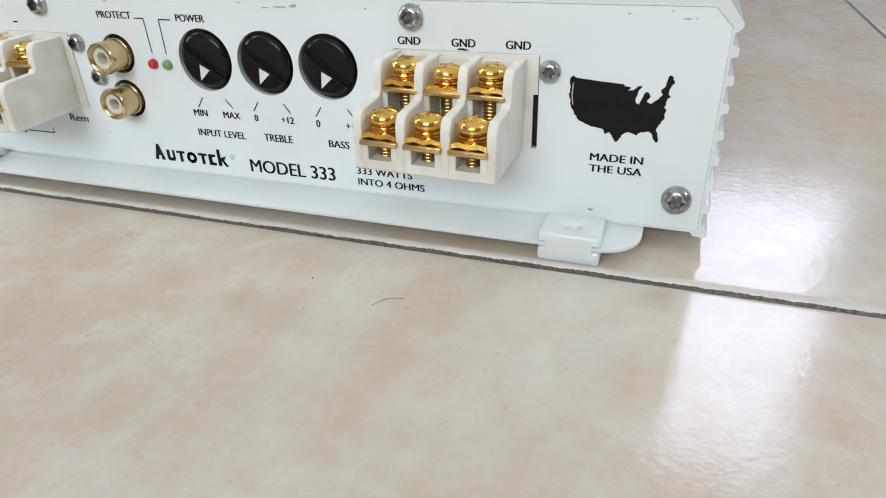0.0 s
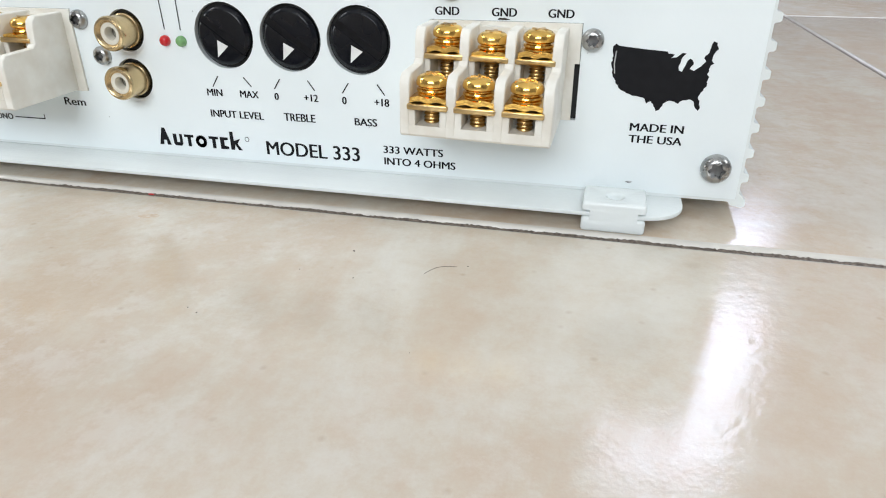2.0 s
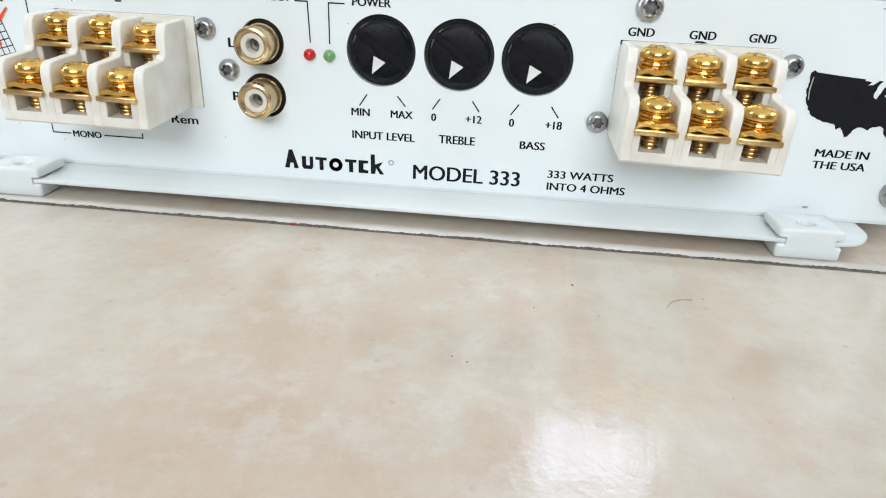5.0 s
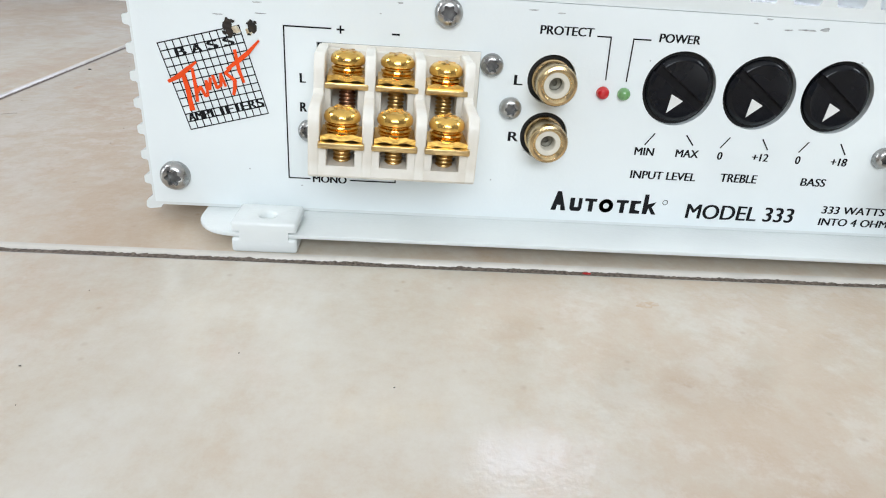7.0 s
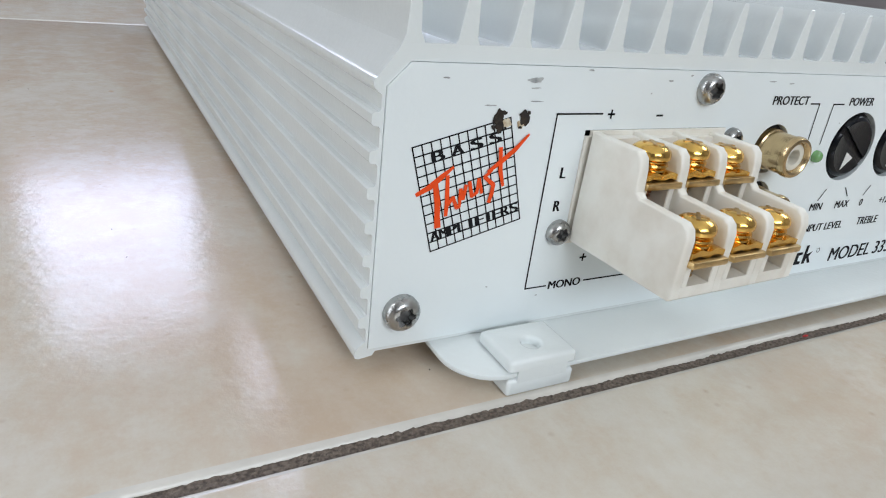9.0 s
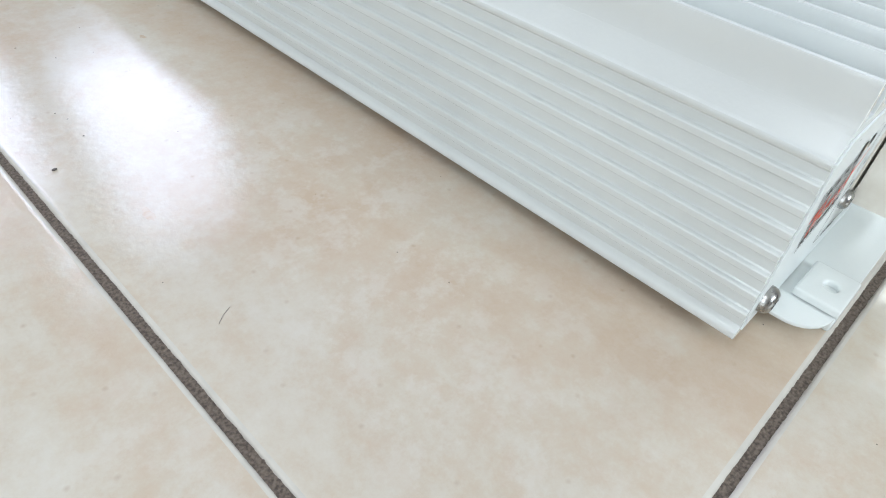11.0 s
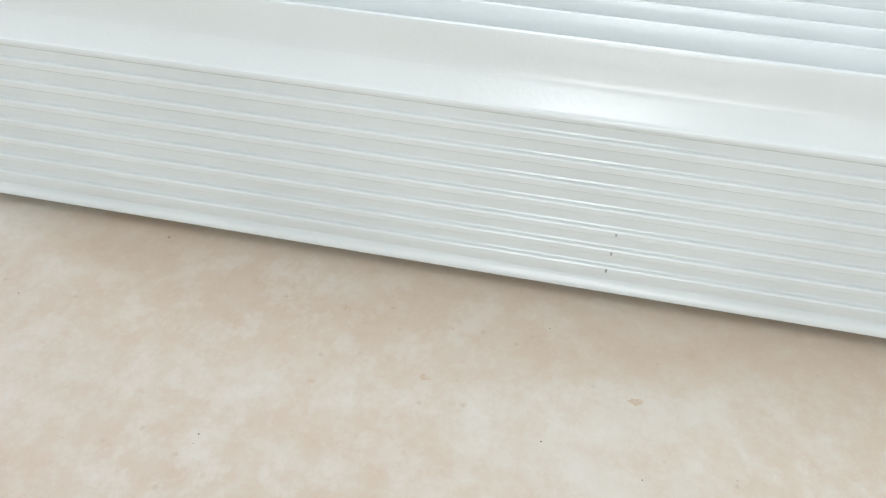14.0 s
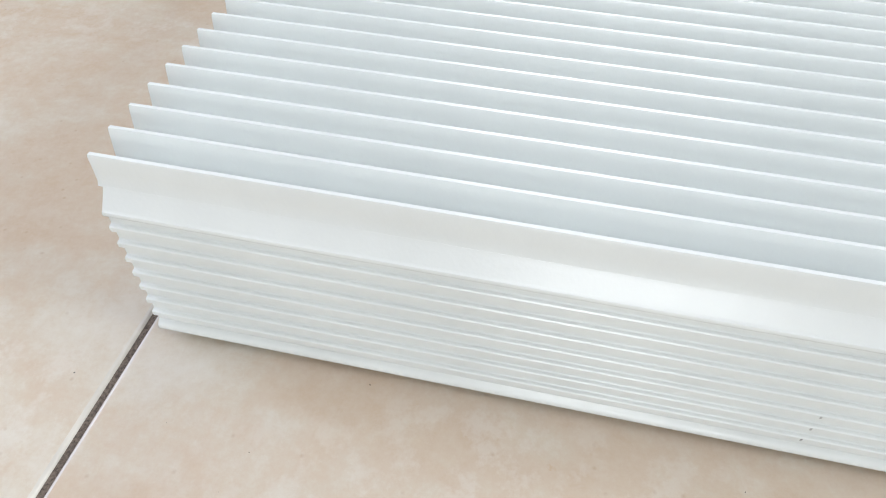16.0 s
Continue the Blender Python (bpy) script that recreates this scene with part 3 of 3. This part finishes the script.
def patch(bm, pts, y=FLAT):
    vs = [bm.verts.new((x * MM, y * MM, z * MM)) for x, z in pts]
    made = bmesh.ops.triangle_fill(bm, edges=[bm.edges.new((a, b)) for a, b in zip(vs, vs[1:] + vs[:1])], use_beauty=True)
    for f in made["geom"]:
        if isinstance(f, bmesh.types.BMFace) and f.normal.y > 0:
            f.normal_flip()
    return bm


def lettering(text, x0, x1, z0, z1, weight=0.0):
    """Printed words that fill the given rectangle of the panel."""
    cu = bpy.data.curves.new("lettering", "FONT")
    cu.body, cu.resolution_u = text, 4
    tmp = bpy.data.objects.new("tmp", cu)
    scene.collection.objects.link(tmp)
    deps = bpy.context.evaluated_depsgraph_get()
    me = bpy.data.meshes.new_from_object(tmp.evaluated_get(deps))
    bpy.data.objects.remove(tmp)
    xs, ys = [v.co.x for v in me.vertices], [v.co.y for v in me.vertices]
    ax, bx, ay, by = min(xs), max(xs), min(ys), max(ys)
    for v in me.vertices:
        v.co = ((x0 + (v.co.x - ax) / max(bx - ax, 1e-6) * (x1 - x0)) * MM, FLAT * MM, (z0 + (v.co.y - ay) / max(by - ay, 1e-6) * (z1 - z0)) * MM)
    bm = bmesh.new()
    for dx, dy in ((-weight, 0.0), (weight, -0.004)):
        at = len(bm.verts)
        bm.from_mesh(me)
        bm.verts.ensure_lookup_table()
        for v in bm.verts[at:]:
            v.co.x += dx * MM
            v.co.y += dy * MM
    bm.to_mesh(me)
    bm.free()
    me.materials.clear()
    me.materials.append(M_INK)
    return part("lettering", me, M_INK, panel, "black printed words " + text)


WORDS = [
    ("MIN", 104.5, 108.6, 21.0, 22.7), ("MAX", 113.5, 118.4, 21.0, 22.7), ("INPUT LEVEL", 104.6, 119.0, 15.7, 17.5),
    ("0", 122.7, 123.7, 20.9, 22.6), ("+12", 130.4, 133.9, 21.0, 22.7), ("TREBLE", 124.6, 132.7, 15.9, 17.8),
    ("0", 140.1, 141.1, 20.8, 22.6), ("+18", 148.1, 151.6, 20.8, 22.6), ("BASS", 142.9, 148.4, 15.9, 17.7),
    ("333 WATTS", 149.8, 164.4, 9.6, 11.4), ("INTO 4 OHMS", 149.9, 167.4, 6.7, 8.5), ("Rem", 61.4, 67.8, 16.3, 18.3), ("B+", 164.4, 168.4, 16.6, 18.5),
    ("PROTECT", 81.1, 91.7, 44.6, 46.3), ("POWER", 105.1, 113.3, 44.4, 46.1), ("MONO", 35.9, 43.0, 11.2, 12.8),
    ("GND", 162.9, 168.1, 41.4, 43.1), ("GND", 175.2, 180.4, 41.4, 43.1), ("GND", 187.0, 192.2, 41.4, 43.1),
    ("MADE IN", 205.9, 216.8, 18.8, 20.5), ("THE USA", 205.9, 216.8, 16.2, 17.9),
]
for w in WORDS:
    lettering(*w, weight=0.08)
for w in (("MODEL 333", 118.9, 143.5, 6.9, 10.4), ("L", 77.0, 78.6, 34.4, 36.4), ("R", 77.0, 79.0, 22.6, 24.6), ("L", 33.8, 34.8, 32.4, 34.3), ("R", 33.7, 34.9, 26.5, 28.4)):
    lettering(*w, weight=0.11)


def printed(name, bm, mat=M_INK, label=""):
    return part(name, bm, mat, panel, label, smooth=False)


for pts in (
    [(40.0, 43.2), (30.9, 43.2), (30.8, 12.0), (35.2, 12.0)], [(43.9, 12.0), (53.5, 12.0), (53.5, 13.1)],
    [(92.6, 44.8), (95.3, 44.8), (95.6, 36.5)], [(103.3, 44.7), (99.9, 44.7), (99.9, 36.4)],
    [(108.0, 25.8), (106.4, 23.4)], [(115.0, 25.8), (116.7, 23.8)], [(124.4, 25.8), (122.9, 23.6)], [(131.7, 25.8), (133.2, 23.7)],
    [(141.8, 25.7), (140.3, 23.5)], [(149.0, 25.7), (150.6, 23.5)],
):
    printed("printed_line", strip(bmesh.new(), pts, 0.28))
for x, z in ((41.9, 43.1), (42.5, 16.9)):
    printed("plus_sign", strip(strip(bmesh.new(), [(x - 0.6, z), (x + 0.6, z)], 0.34), [(x, z - 0.6), (x, z + 0.6)], 0.34))
printed("minus_sign", strip(bmesh.new(), [(52.1, 42.8), (53.3, 42.8)], 0.34))


def maker_mark():
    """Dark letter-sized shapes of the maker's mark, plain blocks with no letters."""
    heights = ((88.1, 3.4, 4.5), (92.3, 2.7, 3.1), (95.6, 2.7, 3.1), (98.9, 3.1, 3.1), (102.7, 2.7, 3.1), (105.9, 2.3, 3.1), (108.8, 3.2, 4.7))
    for k, (x, w, h) in enumerate(heights):
        z = 7.4
        shapes = (
            [(x, z), (x + 0.34 * w, z), (x + 0.40 * w, z + 0.28 * h), (x + 0.62 * w, z + 0.28 * h), (x + 0.66 * w, z), (x + w, z), (x + 0.60 * w, z + h), (x + 0.34 * w, z + h)],
            [(x + 0.15 * w, z), (x + 0.85 * w, z), (x + w, z + 0.2 * h), (x + w, z + h), (x + 0.70 * w, z + h), (x + 0.70 * w, z + 0.3 * h), (x + 0.38 * w, z + 0.3 * h), (x + 0.38 * w, z + h), (x, z + h), (x, z + 0.2 * h)],
            [(x + 0.34 * w, z), (x + 0.70 * w, z), (x + 0.70 * w, z + 0.78 * h), (x + w, z + 0.78 * h), (x + w, z + h), (x, z + h), (x, z + 0.78 * h), (x + 0.34 * w, z + 0.78 * h)],
            [],
            [(x + 0.34 * w, z), (x + 0.70 * w, z), (x + 0.70 * w, z + 0.78 * h), (x + w, z + 0.78 * h), (x + w, z + h), (x, z + h), (x, z + 0.78 * h), (x + 0.34 * w, z + 0.78 * h)],
            [(x, z), (x + w, z), (x + w, z + 0.22 * h), (x + 0.5 * w, z + 0.3 * h), (x + 0.5 * w, z + 0.75 * h), (x + w, z + 0.8 * h), (x + w, z + h), (x, z + h)],
            [(x, z), (x + 0.32 * w, z), (x + 0.40 * w, z + 0.3 * h), (x + 0.68 * w, z), (x + w, z), (x + 0.62 * w, z + 0.36 * h), (x + 0.9 * w, z + 0.64 * h), (x + 0.32 * w, z + 0.5 * h), (x + 0.30 * w, z + h), (x, z + h)],
        )
        ring = circle(x + w / 2, z + h / 2, h * 0.36, 20)
        mark = strip(bmesh.new(), ring + ring[:1], 0.28 * h) if k == 3 else patch(bmesh.new(), shapes[k])
        printed("maker_mark", mark, M_INK, "bold black shape of the maker's mark")
    ring = strip(bmesh.new(), circle(113.6, 10.4, 0.55, 14) + circle(113.6, 10.4, 0.55, 14)[:1], 0.13)
    printed("round_mark", ring)


maker_mark()


def country_map():
    """Solid black silhouette of the country above its line of print."""
    pts = [(0, .94), (.03, .98), (.06, .95), (.30, .915), (.53, .89), (.54, .86), (.60, .85), (.57, .80), (.62, .81), (.67, .88), (.71, .87), (.67, .79), (.655, .70), (.66, .62),
           (.69, .60), (.71, .68), (.73, .77), (.75, .80), (.79, .74), (.76, .65), (.80, .62), (.86, .69), (.90, .76), (.88, .81), (.92, .90), (.945, 1.06), (.98, 1.04), (1.0, .95), (.96, .86),
           (.955, .78), (.98, .74), (.95, .71), (.945, .62), (.93, .58), (.955, .54), (.94, .46), (.945, .40), (.90, .30), (.885, .20), (.915, .08), (.90, .02), (.87, .06), (.845, .16), (.80, .19),
           (.74, .17), (.70, .11), (.66, .14), (.60, .15), (.555, .10), (.525, .0), (.49, -.02), (.46, .08), (.43, .13), (.39, .09), (.35, .18), (.24, .20), (.12, .28), (.06, .38), (.02, .52), (0, .66), (.01, .80)]
    rnd = random.Random(12)
    coast = []
    for (a, c), (d, e) in zip(pts, pts[1:] + pts[:1]):
        n = max(1, round(math.hypot(d - a, e - c) / 0.035))
        rough = 0.0 if a > 0.05 and d < 0.54 and c > 0.85 else 0.009
        coast += [(a + (d - a) * k / n + (rnd.uniform(-rough, rough) if k else 0), c + (e - c) * k / n + (rnd.uniform(-rough, rough) if k else 0)) for k in range(n)]
    pts = coast
    printed("country_map", patch(bmesh.new(), [(200.6 + 20.4 * u, 23.6 + 13.4 * v) for u, v in pts]), M_INK, "solid black map silhouette")
    printed("map_scratch", patch(bmesh.new(), [(201.2, 35.3), (201.45, 35.4), (201.3, 32.7), (201.55, 30.7), (201.35, 30.7), (201.05, 32.7)], FLAT - 0.02), M_SCUFF)


country_map()


def bass_logo():
    """Tilted square grid with bars of black shapes above and below, under a red brush mark."""
    o, u, v = Vector((6.3, 38.5)), Vector((16.0, 4.25)), Vector((4.8, -17.0))
    at = lambda a, b: tuple(o + u * a + v * b)
    for k in range(12):
        printed("grid_line", strip(bmesh.new(), [at(k / 11, 0), at(k / 11, 1)], 0.22))
        printed("grid_line", strip(bmesh.new(), [at(0, k / 11), at(1, k / 11)], 0.22))
    for text, a0, a1, b0, b1 in (("BASS", 0.13, 0.92, 0.185, 0.092), ("AMPLIFIERS", 0.02, 0.99, 0.91, 0.815)):
        n = len(text)
        for k, c in enumerate(text):
            wide = (a1 - a0) / n
            gap = 0.40 if n < 6 else 0.10
            ob = lettering(c, 0.0, 1.0, 0.0, 1.0, weight=0.075)
            for w in ob.data.vertices:
                s, t = w.co.x / MM, w.co.z / MM
                if c == "I":
                    s = 0.28 + 0.44 * s
                p = at(a0 + wide * (k + gap / 2 + s * (1 - gap)), b0 + (b1 - b0) * t)
                w.co = (p[0] * MM, w.co.y - 0.02 * MM, p[1] * MM)
    def stroke(pts, widths, order=itertools.count()):
        lift = 0.04 + 0.03 * next(order)
        bm = bmesh.new()
        for k, ((p, q), (w0, w1)) in enumerate(zip(zip(pts, pts[1:]), zip(widths, widths[1:]))):
            a, b = Vector(at(*p)), Vector(at(*q))
            d = (b - a).normalized()
            n = Vector((-d.y, d.x))
            e = d * 0.12
            w0, w1 = w0 * 1.25, w1 * 1.25
            quad = [a - e + n * w0 / 2, a - e - n * w0 / 2, b + e - n * w1 / 2, b + e + n * w1 / 2]
            bm.faces.new([bm.verts.new((c.x * MM, (FLAT - lift - 0.004 * k) * MM, c.y * MM)) for c in quad])
        printed("brush_stroke", bm, M_RED_INK, "orange-red brush stroke")
    stroke([(-0.04, 0.42), (0.10, 0.39), (0.24, 0.33), (0.36, 0.28)], (0.5, 0.8, 0.7, 0.3))
    stroke([(0.16, 0.36), (0.15, 0.55), (0.125, 0.68), (0.11, 0.785)], (0.7, 0.8, 0.75, 0.9))
    stroke([(0.29, 0.34), (0.25, 0.55), (0.21, 0.70)], (0.5, 0.6, 0.5))
    stroke([(0.23, 0.62), (0.31, 0.55), (0.33, 0.66), (0.36, 0.66), (0.40, 0.50), (0.41, 0.60), (0.46, 0.48)], (0.45, 0.5, 0.5, 0.4, 0.5, 0.45, 0.5))
    stroke([(0.50, 0.46), (0.50, 0.60), (0.56, 0.58), (0.60, 0.46), (0.61, 0.60)], (0.5, 0.5, 0.45, 0.5, 0.4))
    stroke([(0.74, 0.42), (0.66, 0.46), (0.74, 0.56), (0.71, 0.64), (0.67, 0.71)], (0.4, 0.5, 0.6, 0.6, 0.5))
    stroke([(0.86, 0.24), (0.83, 0.46), (0.84, 0.60)], (0.5, 0.6, 0.4))
    stroke([(0.70, 0.42), (0.86, 0.36), (1.0, 0.30), (1.17, 0.20)], (0.45, 0.7, 0.65, 0.3))


bass_logo()


def blob(cx, cz, rx, rz, seed, y, n=26):
    rnd = random.Random(seed)
    ph = [rnd.uniform(0, 6.28) for _ in range(4)]
    out = []
    for k in range(n):
        a = 2 * math.pi * k / n
        f = 1 + 0.16 * math.sin(2 * a + ph[0]) + 0.12 * math.sin(3 * a + ph[1]) + 0.10 * math.sin(5 * a + ph[2]) + 0.07 * math.sin(8 * a + ph[3])
        out.append((cx + rx * f * math.cos(a), cz + rz * f * math.sin(a)))
    return patch(bmesh.new(), out, y)


printed("singe_mark", blob(21.6, 41.9, 0.8, 0.8, 3, -0.11), M_SINGE, "yellowed paint round the burns")
printed("singe_mark", blob(24.3, 41.7, 0.6, 0.8, 8, -0.11), M_SINGE)
printed("burn_mark", blob(20.2, 42.4, 1.0, 1.5, 5, -0.13), M_SCORCH, "black burn mark in the paint")
printed("burn_mark", blob(24.8, 42.6, 0.85, 1.25, 9, -0.13), M_SCORCH)
for cx, cz, rx, s in ((21.0, 43.5, 0.45, 41), (19.4, 41.3, 0.4, 42), (20.6, 40.8, 0.5, 43), (21.5, 41.2, 0.2, 44), (24.2, 41.2, 0.3, 45), (25.4, 43.4, 0.4, 46), (24.0, 43.2, 0.25, 47), (22.3, 42.6, 0.14, 48)):
    printed("burn_mark", blob(cx, cz, rx, rx * 0.85, s, -0.15), M_SCORCH)
for cx, cz, rx, rz, s in ((25.8, 48.4, 1.2, 0.45, 1), (26.0, 47.2, 0.9, 0.12, 2), (26.5, 45.2, 1.0, 0.10, 4), (18.4, 44.6, 0.9, 0.12, 7), (207.0, 7.2, 0.8, 0.22, 6), (22.6, 13.6, 0.18, 0.15, 11), (36.0, 50.1, 0.5, 0.15, 12), (134.5, 48.4, 1.6, 0.18, 13), (138.0, 48.7, 0.8, 0.4, 14), (130.5, 48.2, 0.9, 0.14, 15), (177.6, 40.9, 1.1, 0.25, 16)):
    printed("scuff", blob(cx, cz, rx, rz, s, -0.09), M_SCUFF if s != 16 else M_SCORCH)

# fine dirt on the enamel, thickest along the top edge
rnd = random.Random(31)
for k in range(26):
    cx, cz = rnd.uniform(8, 224), rnd.uniform(48.3, 50.1) if k < 12 else rnd.uniform(6, 50)
    wide = rnd.uniform(0.25, 0.9) if k < 12 else rnd.uniform(0.1, 0.22)
    printed("dirt_speck", blob(cx, cz, wide, min(wide, 0.14), 60 + k, -0.03, 12), M_SCUFF)


# ---- small marks on the side ----
for y, z, tall in ((211.5, 20.9, 0.9), (211.4, 15.4, 1.0), (211.4, 10.0, 1.1)):
    part("chip", box(bmesh.new(), -0.06, 0.2, y - 0.25, y + 0.25, z - tall / 2, z + tall / 2, 0.05, 1), M_SCUFF, amp, smooth=False)
part("chip", box(bmesh.new(), -0.08, 0.3, 221.2, 222.8, 4.3, 4.9, 0.1, 1), M_SCORCH, amp, smooth=False)


# ---- floor ----
PITCH = 400.0
X0, Y0 = -86.0, -14.7        # one crossing of the joints


def build_floor():
    r = ROOM
    bm = box(bmesh.new(), r["x0"] * 1000 - 120, r["x1"] * 1000 + 120, r["y0"] * 1000 - 120, r["y1"] * 1000 + 120, -40, -1.0)
    floor = tagged(new("floor", mesh_of("floor", bm, M_GROUT, False)), "beige glazed ceramic floor tiles with dark brown joints", "floor", kind="structure")
    half = PITCH / 2 - 0.8
    bm = bmesh.new()
    # cushion edge: rings from the flat glaze down to the foot of the tile
    rings = [[bm.verts.new((sx * (half - d) * MM, sy * (half - d) * MM, z * MM)) for sx, sy in ((-1, -1), (1, -1), (1, 1), (-1, 1))]
             for d, z in ((2.0, 0.0), (1.45, -0.05), (0.9, -0.2), (0.45, -0.5), (0.12, -1.0), (0.0, -1.7), (0.0, -9.0))]
    bm.faces.new(rings[0])
    for level, (high, low) in enumerate(zip(rings, rings[1:])):
        for k in range(4):
            bm.faces.new((low[k], low[(k + 1) % 4], high[(k + 1) % 4], high[k])).material_index = 1 if level else 0
    tile = mesh_of("tile", bm, M_TILE)
    tile.materials.append(M_RIM)
    nx0, nx1 = math.floor((r["x0"] * 1000 - X0) / PITCH), math.ceil((r["x1"] * 1000 - X0) / PITCH)
    ny0, ny1 = math.floor((r["y0"] * 1000 - Y0) / PITCH), math.ceil((r["y1"] * 1000 - Y0) / PITCH)
    for i in range(nx0, nx1):
        for j in range(ny0, ny1):
            ob = part("tile", tile, M_TILE, floor)
            ob.location = ((X0 + PITCH * (i + 0.5)) * MM, (Y0 + PITCH * (j + 0.5)) * MM, 0)


build_floor()


def grout_bed(name, along, lo, hi, at, seed):
    """Crumbly mortar in one joint, with a ragged upper line."""
    rnd = random.Random(seed)
    n, cross = int((hi - lo) / 0.55), (-1.75, -1.0, -0.55, 0.0, 0.5, 1.0, 1.75)
    verts, faces, drift = [], [], 0.0
    for k in range(n + 1):
        drift = drift * 0.9 + rnd.gauss(0, 0.025)
        for m, c in enumerate(cross):
            u = lo + (hi - lo) * k / n + rnd.uniform(-0.2, 0.2)
            v = at + c + (rnd.uniform(-0.15, 0.15) if 0 < m < 6 else 0)
            z = -0.78 + rnd.gauss(0, 0.06) + (drift if m > 2 else drift * 0.3)
            verts.append((u * MM, v * MM, min(z, -0.25) * MM) if along == "x" else (v * MM, u * MM, min(z, -0.25) * MM))
    w = len(cross)
    for k in range(n):
        for m in range(w - 1):
            q = (k * w + m, (k + 1) * w + m, (k + 1) * w + m + 1, k * w + m + 1)
            faces.append(q if along == "x" else q[::-1])
    me = bpy.data.meshes.new(name)
    me.from_pydata(verts, [], faces)
    me.materials.append(M_GROUT)
    me.update()
    return part(name, me, M_GROUT, floor_ob, smooth=False)


floor_ob = bpy.data.objects["floor"]
grout_bed("grout", "x", X0 + 2, X0 + PITCH - 2, Y0, 3)
grout_bed("grout", "y", Y0 + 2, Y0 + PITCH - 2, X0, 5)


def grit():
    """Specks of dirt and a few short fibres lying on the tiles."""
    bm = bmesh.new()
    rnd = random.Random(4)
    spots = [(154.4, -33.6, 0.4), (-65.9, 169.3, 0.25), (-46.0, 144.7, 0.25), (-77.5, 179.2, 0.2), (-39.9, 221.4, 0.3), (-52.2, 286.2, 0.3), (-43.9, 202.1, 0.25), (-2.8, 317.8, 0.35), (-16.7, 396.1, 0.4), (134.4, -60.7, 0.25), (0.4, -30.5, 0.25), (-78.1, 148.3, 1.0), (-61.4, 219.1, 0.4), (-54.3, 205.4, 0.4), (-67.4, 174.1, 0.4), (-66.1, 158.6, 0.4), (-32.6, 68.2, 0.3), (136.8, -61.8, 0.22), (147.1, -43.3, 0.2), (178.0, -34.7, 0.25), (31.0, -47.9, 0.25), (55.7, -55.3, 0.25), (0.3, -53.0, 0.3), (12.5, -1.9, 0.3), (-30.5, 53.2, 0.3)]
    spots += [(rnd.uniform(-80, 300), rnd.uniform(-110, -20), rnd.uniform(0.12, 0.3)) for _ in range(12)]
    spots += [(rnd.uniform(-82, -4), rnd.uniform(10, 380), rnd.uniform(0.12, 0.3)) for _ in range(16)]
    for x, y, s in spots:
        m = Matrix.Translation((x * MM, y * MM, s * 0.3 * MM)) @ Euler((0, 0, rnd.uniform(0, 6))).to_matrix().to_4x4() @ Matrix.Diagonal((0.75 * s * MM, 0.5 * s * MM, s * 0.3 * MM, 1))
        bmesh.ops.create_icosphere(bm, subdivisions=1, radius=1, matrix=m)
    tagged(new("floor_grit", mesh_of("floor_grit", bm, M_GRIT)), "dark specks of dirt scattered on the tiles", "dirt", kind="stuff")


grit()


def fibre(name, pts, label):
    """A thin hair lying on the floor."""
    cu = bpy.data.curves.new(name, "CURVE")
    cu.dimensions, cu.bevel_depth, cu.bevel_resolution, cu.resolution_u = "3D", 0.00004, 1, 6
    sp = cu.splines.new("NURBS")
    sp.points.add(len(pts) - 1)
    sp.use_endpoint_u, sp.order_u = True, 3
    for p, (x, y, z) in zip(sp.points, pts):
        p.co = (x * MM, y * MM, z * MM, 1)
    cu.materials.append(M_GRIT)
    tmp = new("tmp", cu)
    me = bpy.data.meshes.new_from_object(tmp.evaluated_get(bpy.context.evaluated_depsgraph_get()))
    bpy.data.objects.remove(tmp)
    return tagged(new(name, me), label, "hair", group="loose hairs")


fibre("hair", [(170.6, -39.6, 0.08), (171.6, -37.2, 0.1), (173.6, -35.6, 0.1), (176.0, -35.4, 0.08)], "thin dark hair lying on a floor tile")
fibre("hair", [(-86.6, 236.0, 0.1), (-84.0, 237.0, 0.4), (-81.6, 240.0, 0.3), (-82.6, 244.0, 0.2), (-84.6, 247.0, 0.2)], "thin curled hair lying across a tile joint")
fibre("hair", [(-74.5, 76.5, 0.08), (-72.5, 78.4, 0.1), (-70.4, 79.0, 0.08)], "short dark hair lying on a floor tile")

M_STAIN = material("ochre_stain", (0.565, 0.43, 0.31), 0.2, vary=0.25, vary_scale=900, other=(0.605, 0.51, 0.41))
for x, y, rx, ry, s in ((-68.7, 117.6, 1.0, 3.4, 21), (102.8, -27.7, 2.2, 1.3, 31), (-26.7, 202.9, 0.9, 1.4, 33), (-30.1, 246.6, 0.8, 1.1, 22), (-15.2, 268.2, 0.8, 1.2, 23), (-36.1, 269.5, 0.6, 0.9, 24), (-82.4, 247.3, 0.9, 1.2, 26)):
    flat = blob(x, y, rx, ry, s, 0.0)
    for v in flat.verts:
        v.co = (v.co.x, v.co.z, 0.00003)
    bmesh.ops.recalc_face_normals(flat, faces=flat.faces)
    tagged(new("stain", mesh_of("stain", flat, M_STAIN, False)), "small ochre stain on a floor tile", "stain", group="stains on the tiles")

M_FLECK = material("red_fleck_paint", (0.55, 0.03, 0.03), 0.5, vary=0.3, vary_scale=900)
bm = bmesh.new()
bmesh.ops.create_icosphere(bm, subdivisions=1, radius=1, matrix=Matrix.Translation((94.2 * MM, -14.9 * MM, -0.45 * MM)) @ Matrix.Diagonal((1.0 * MM, 0.35 * MM, 0.25 * MM, 1)))
tagged(new("paint_fleck", mesh_of("paint_fleck", bm, M_FLECK)), "tiny red paint fleck lying in a tile joint", "paint fleck")
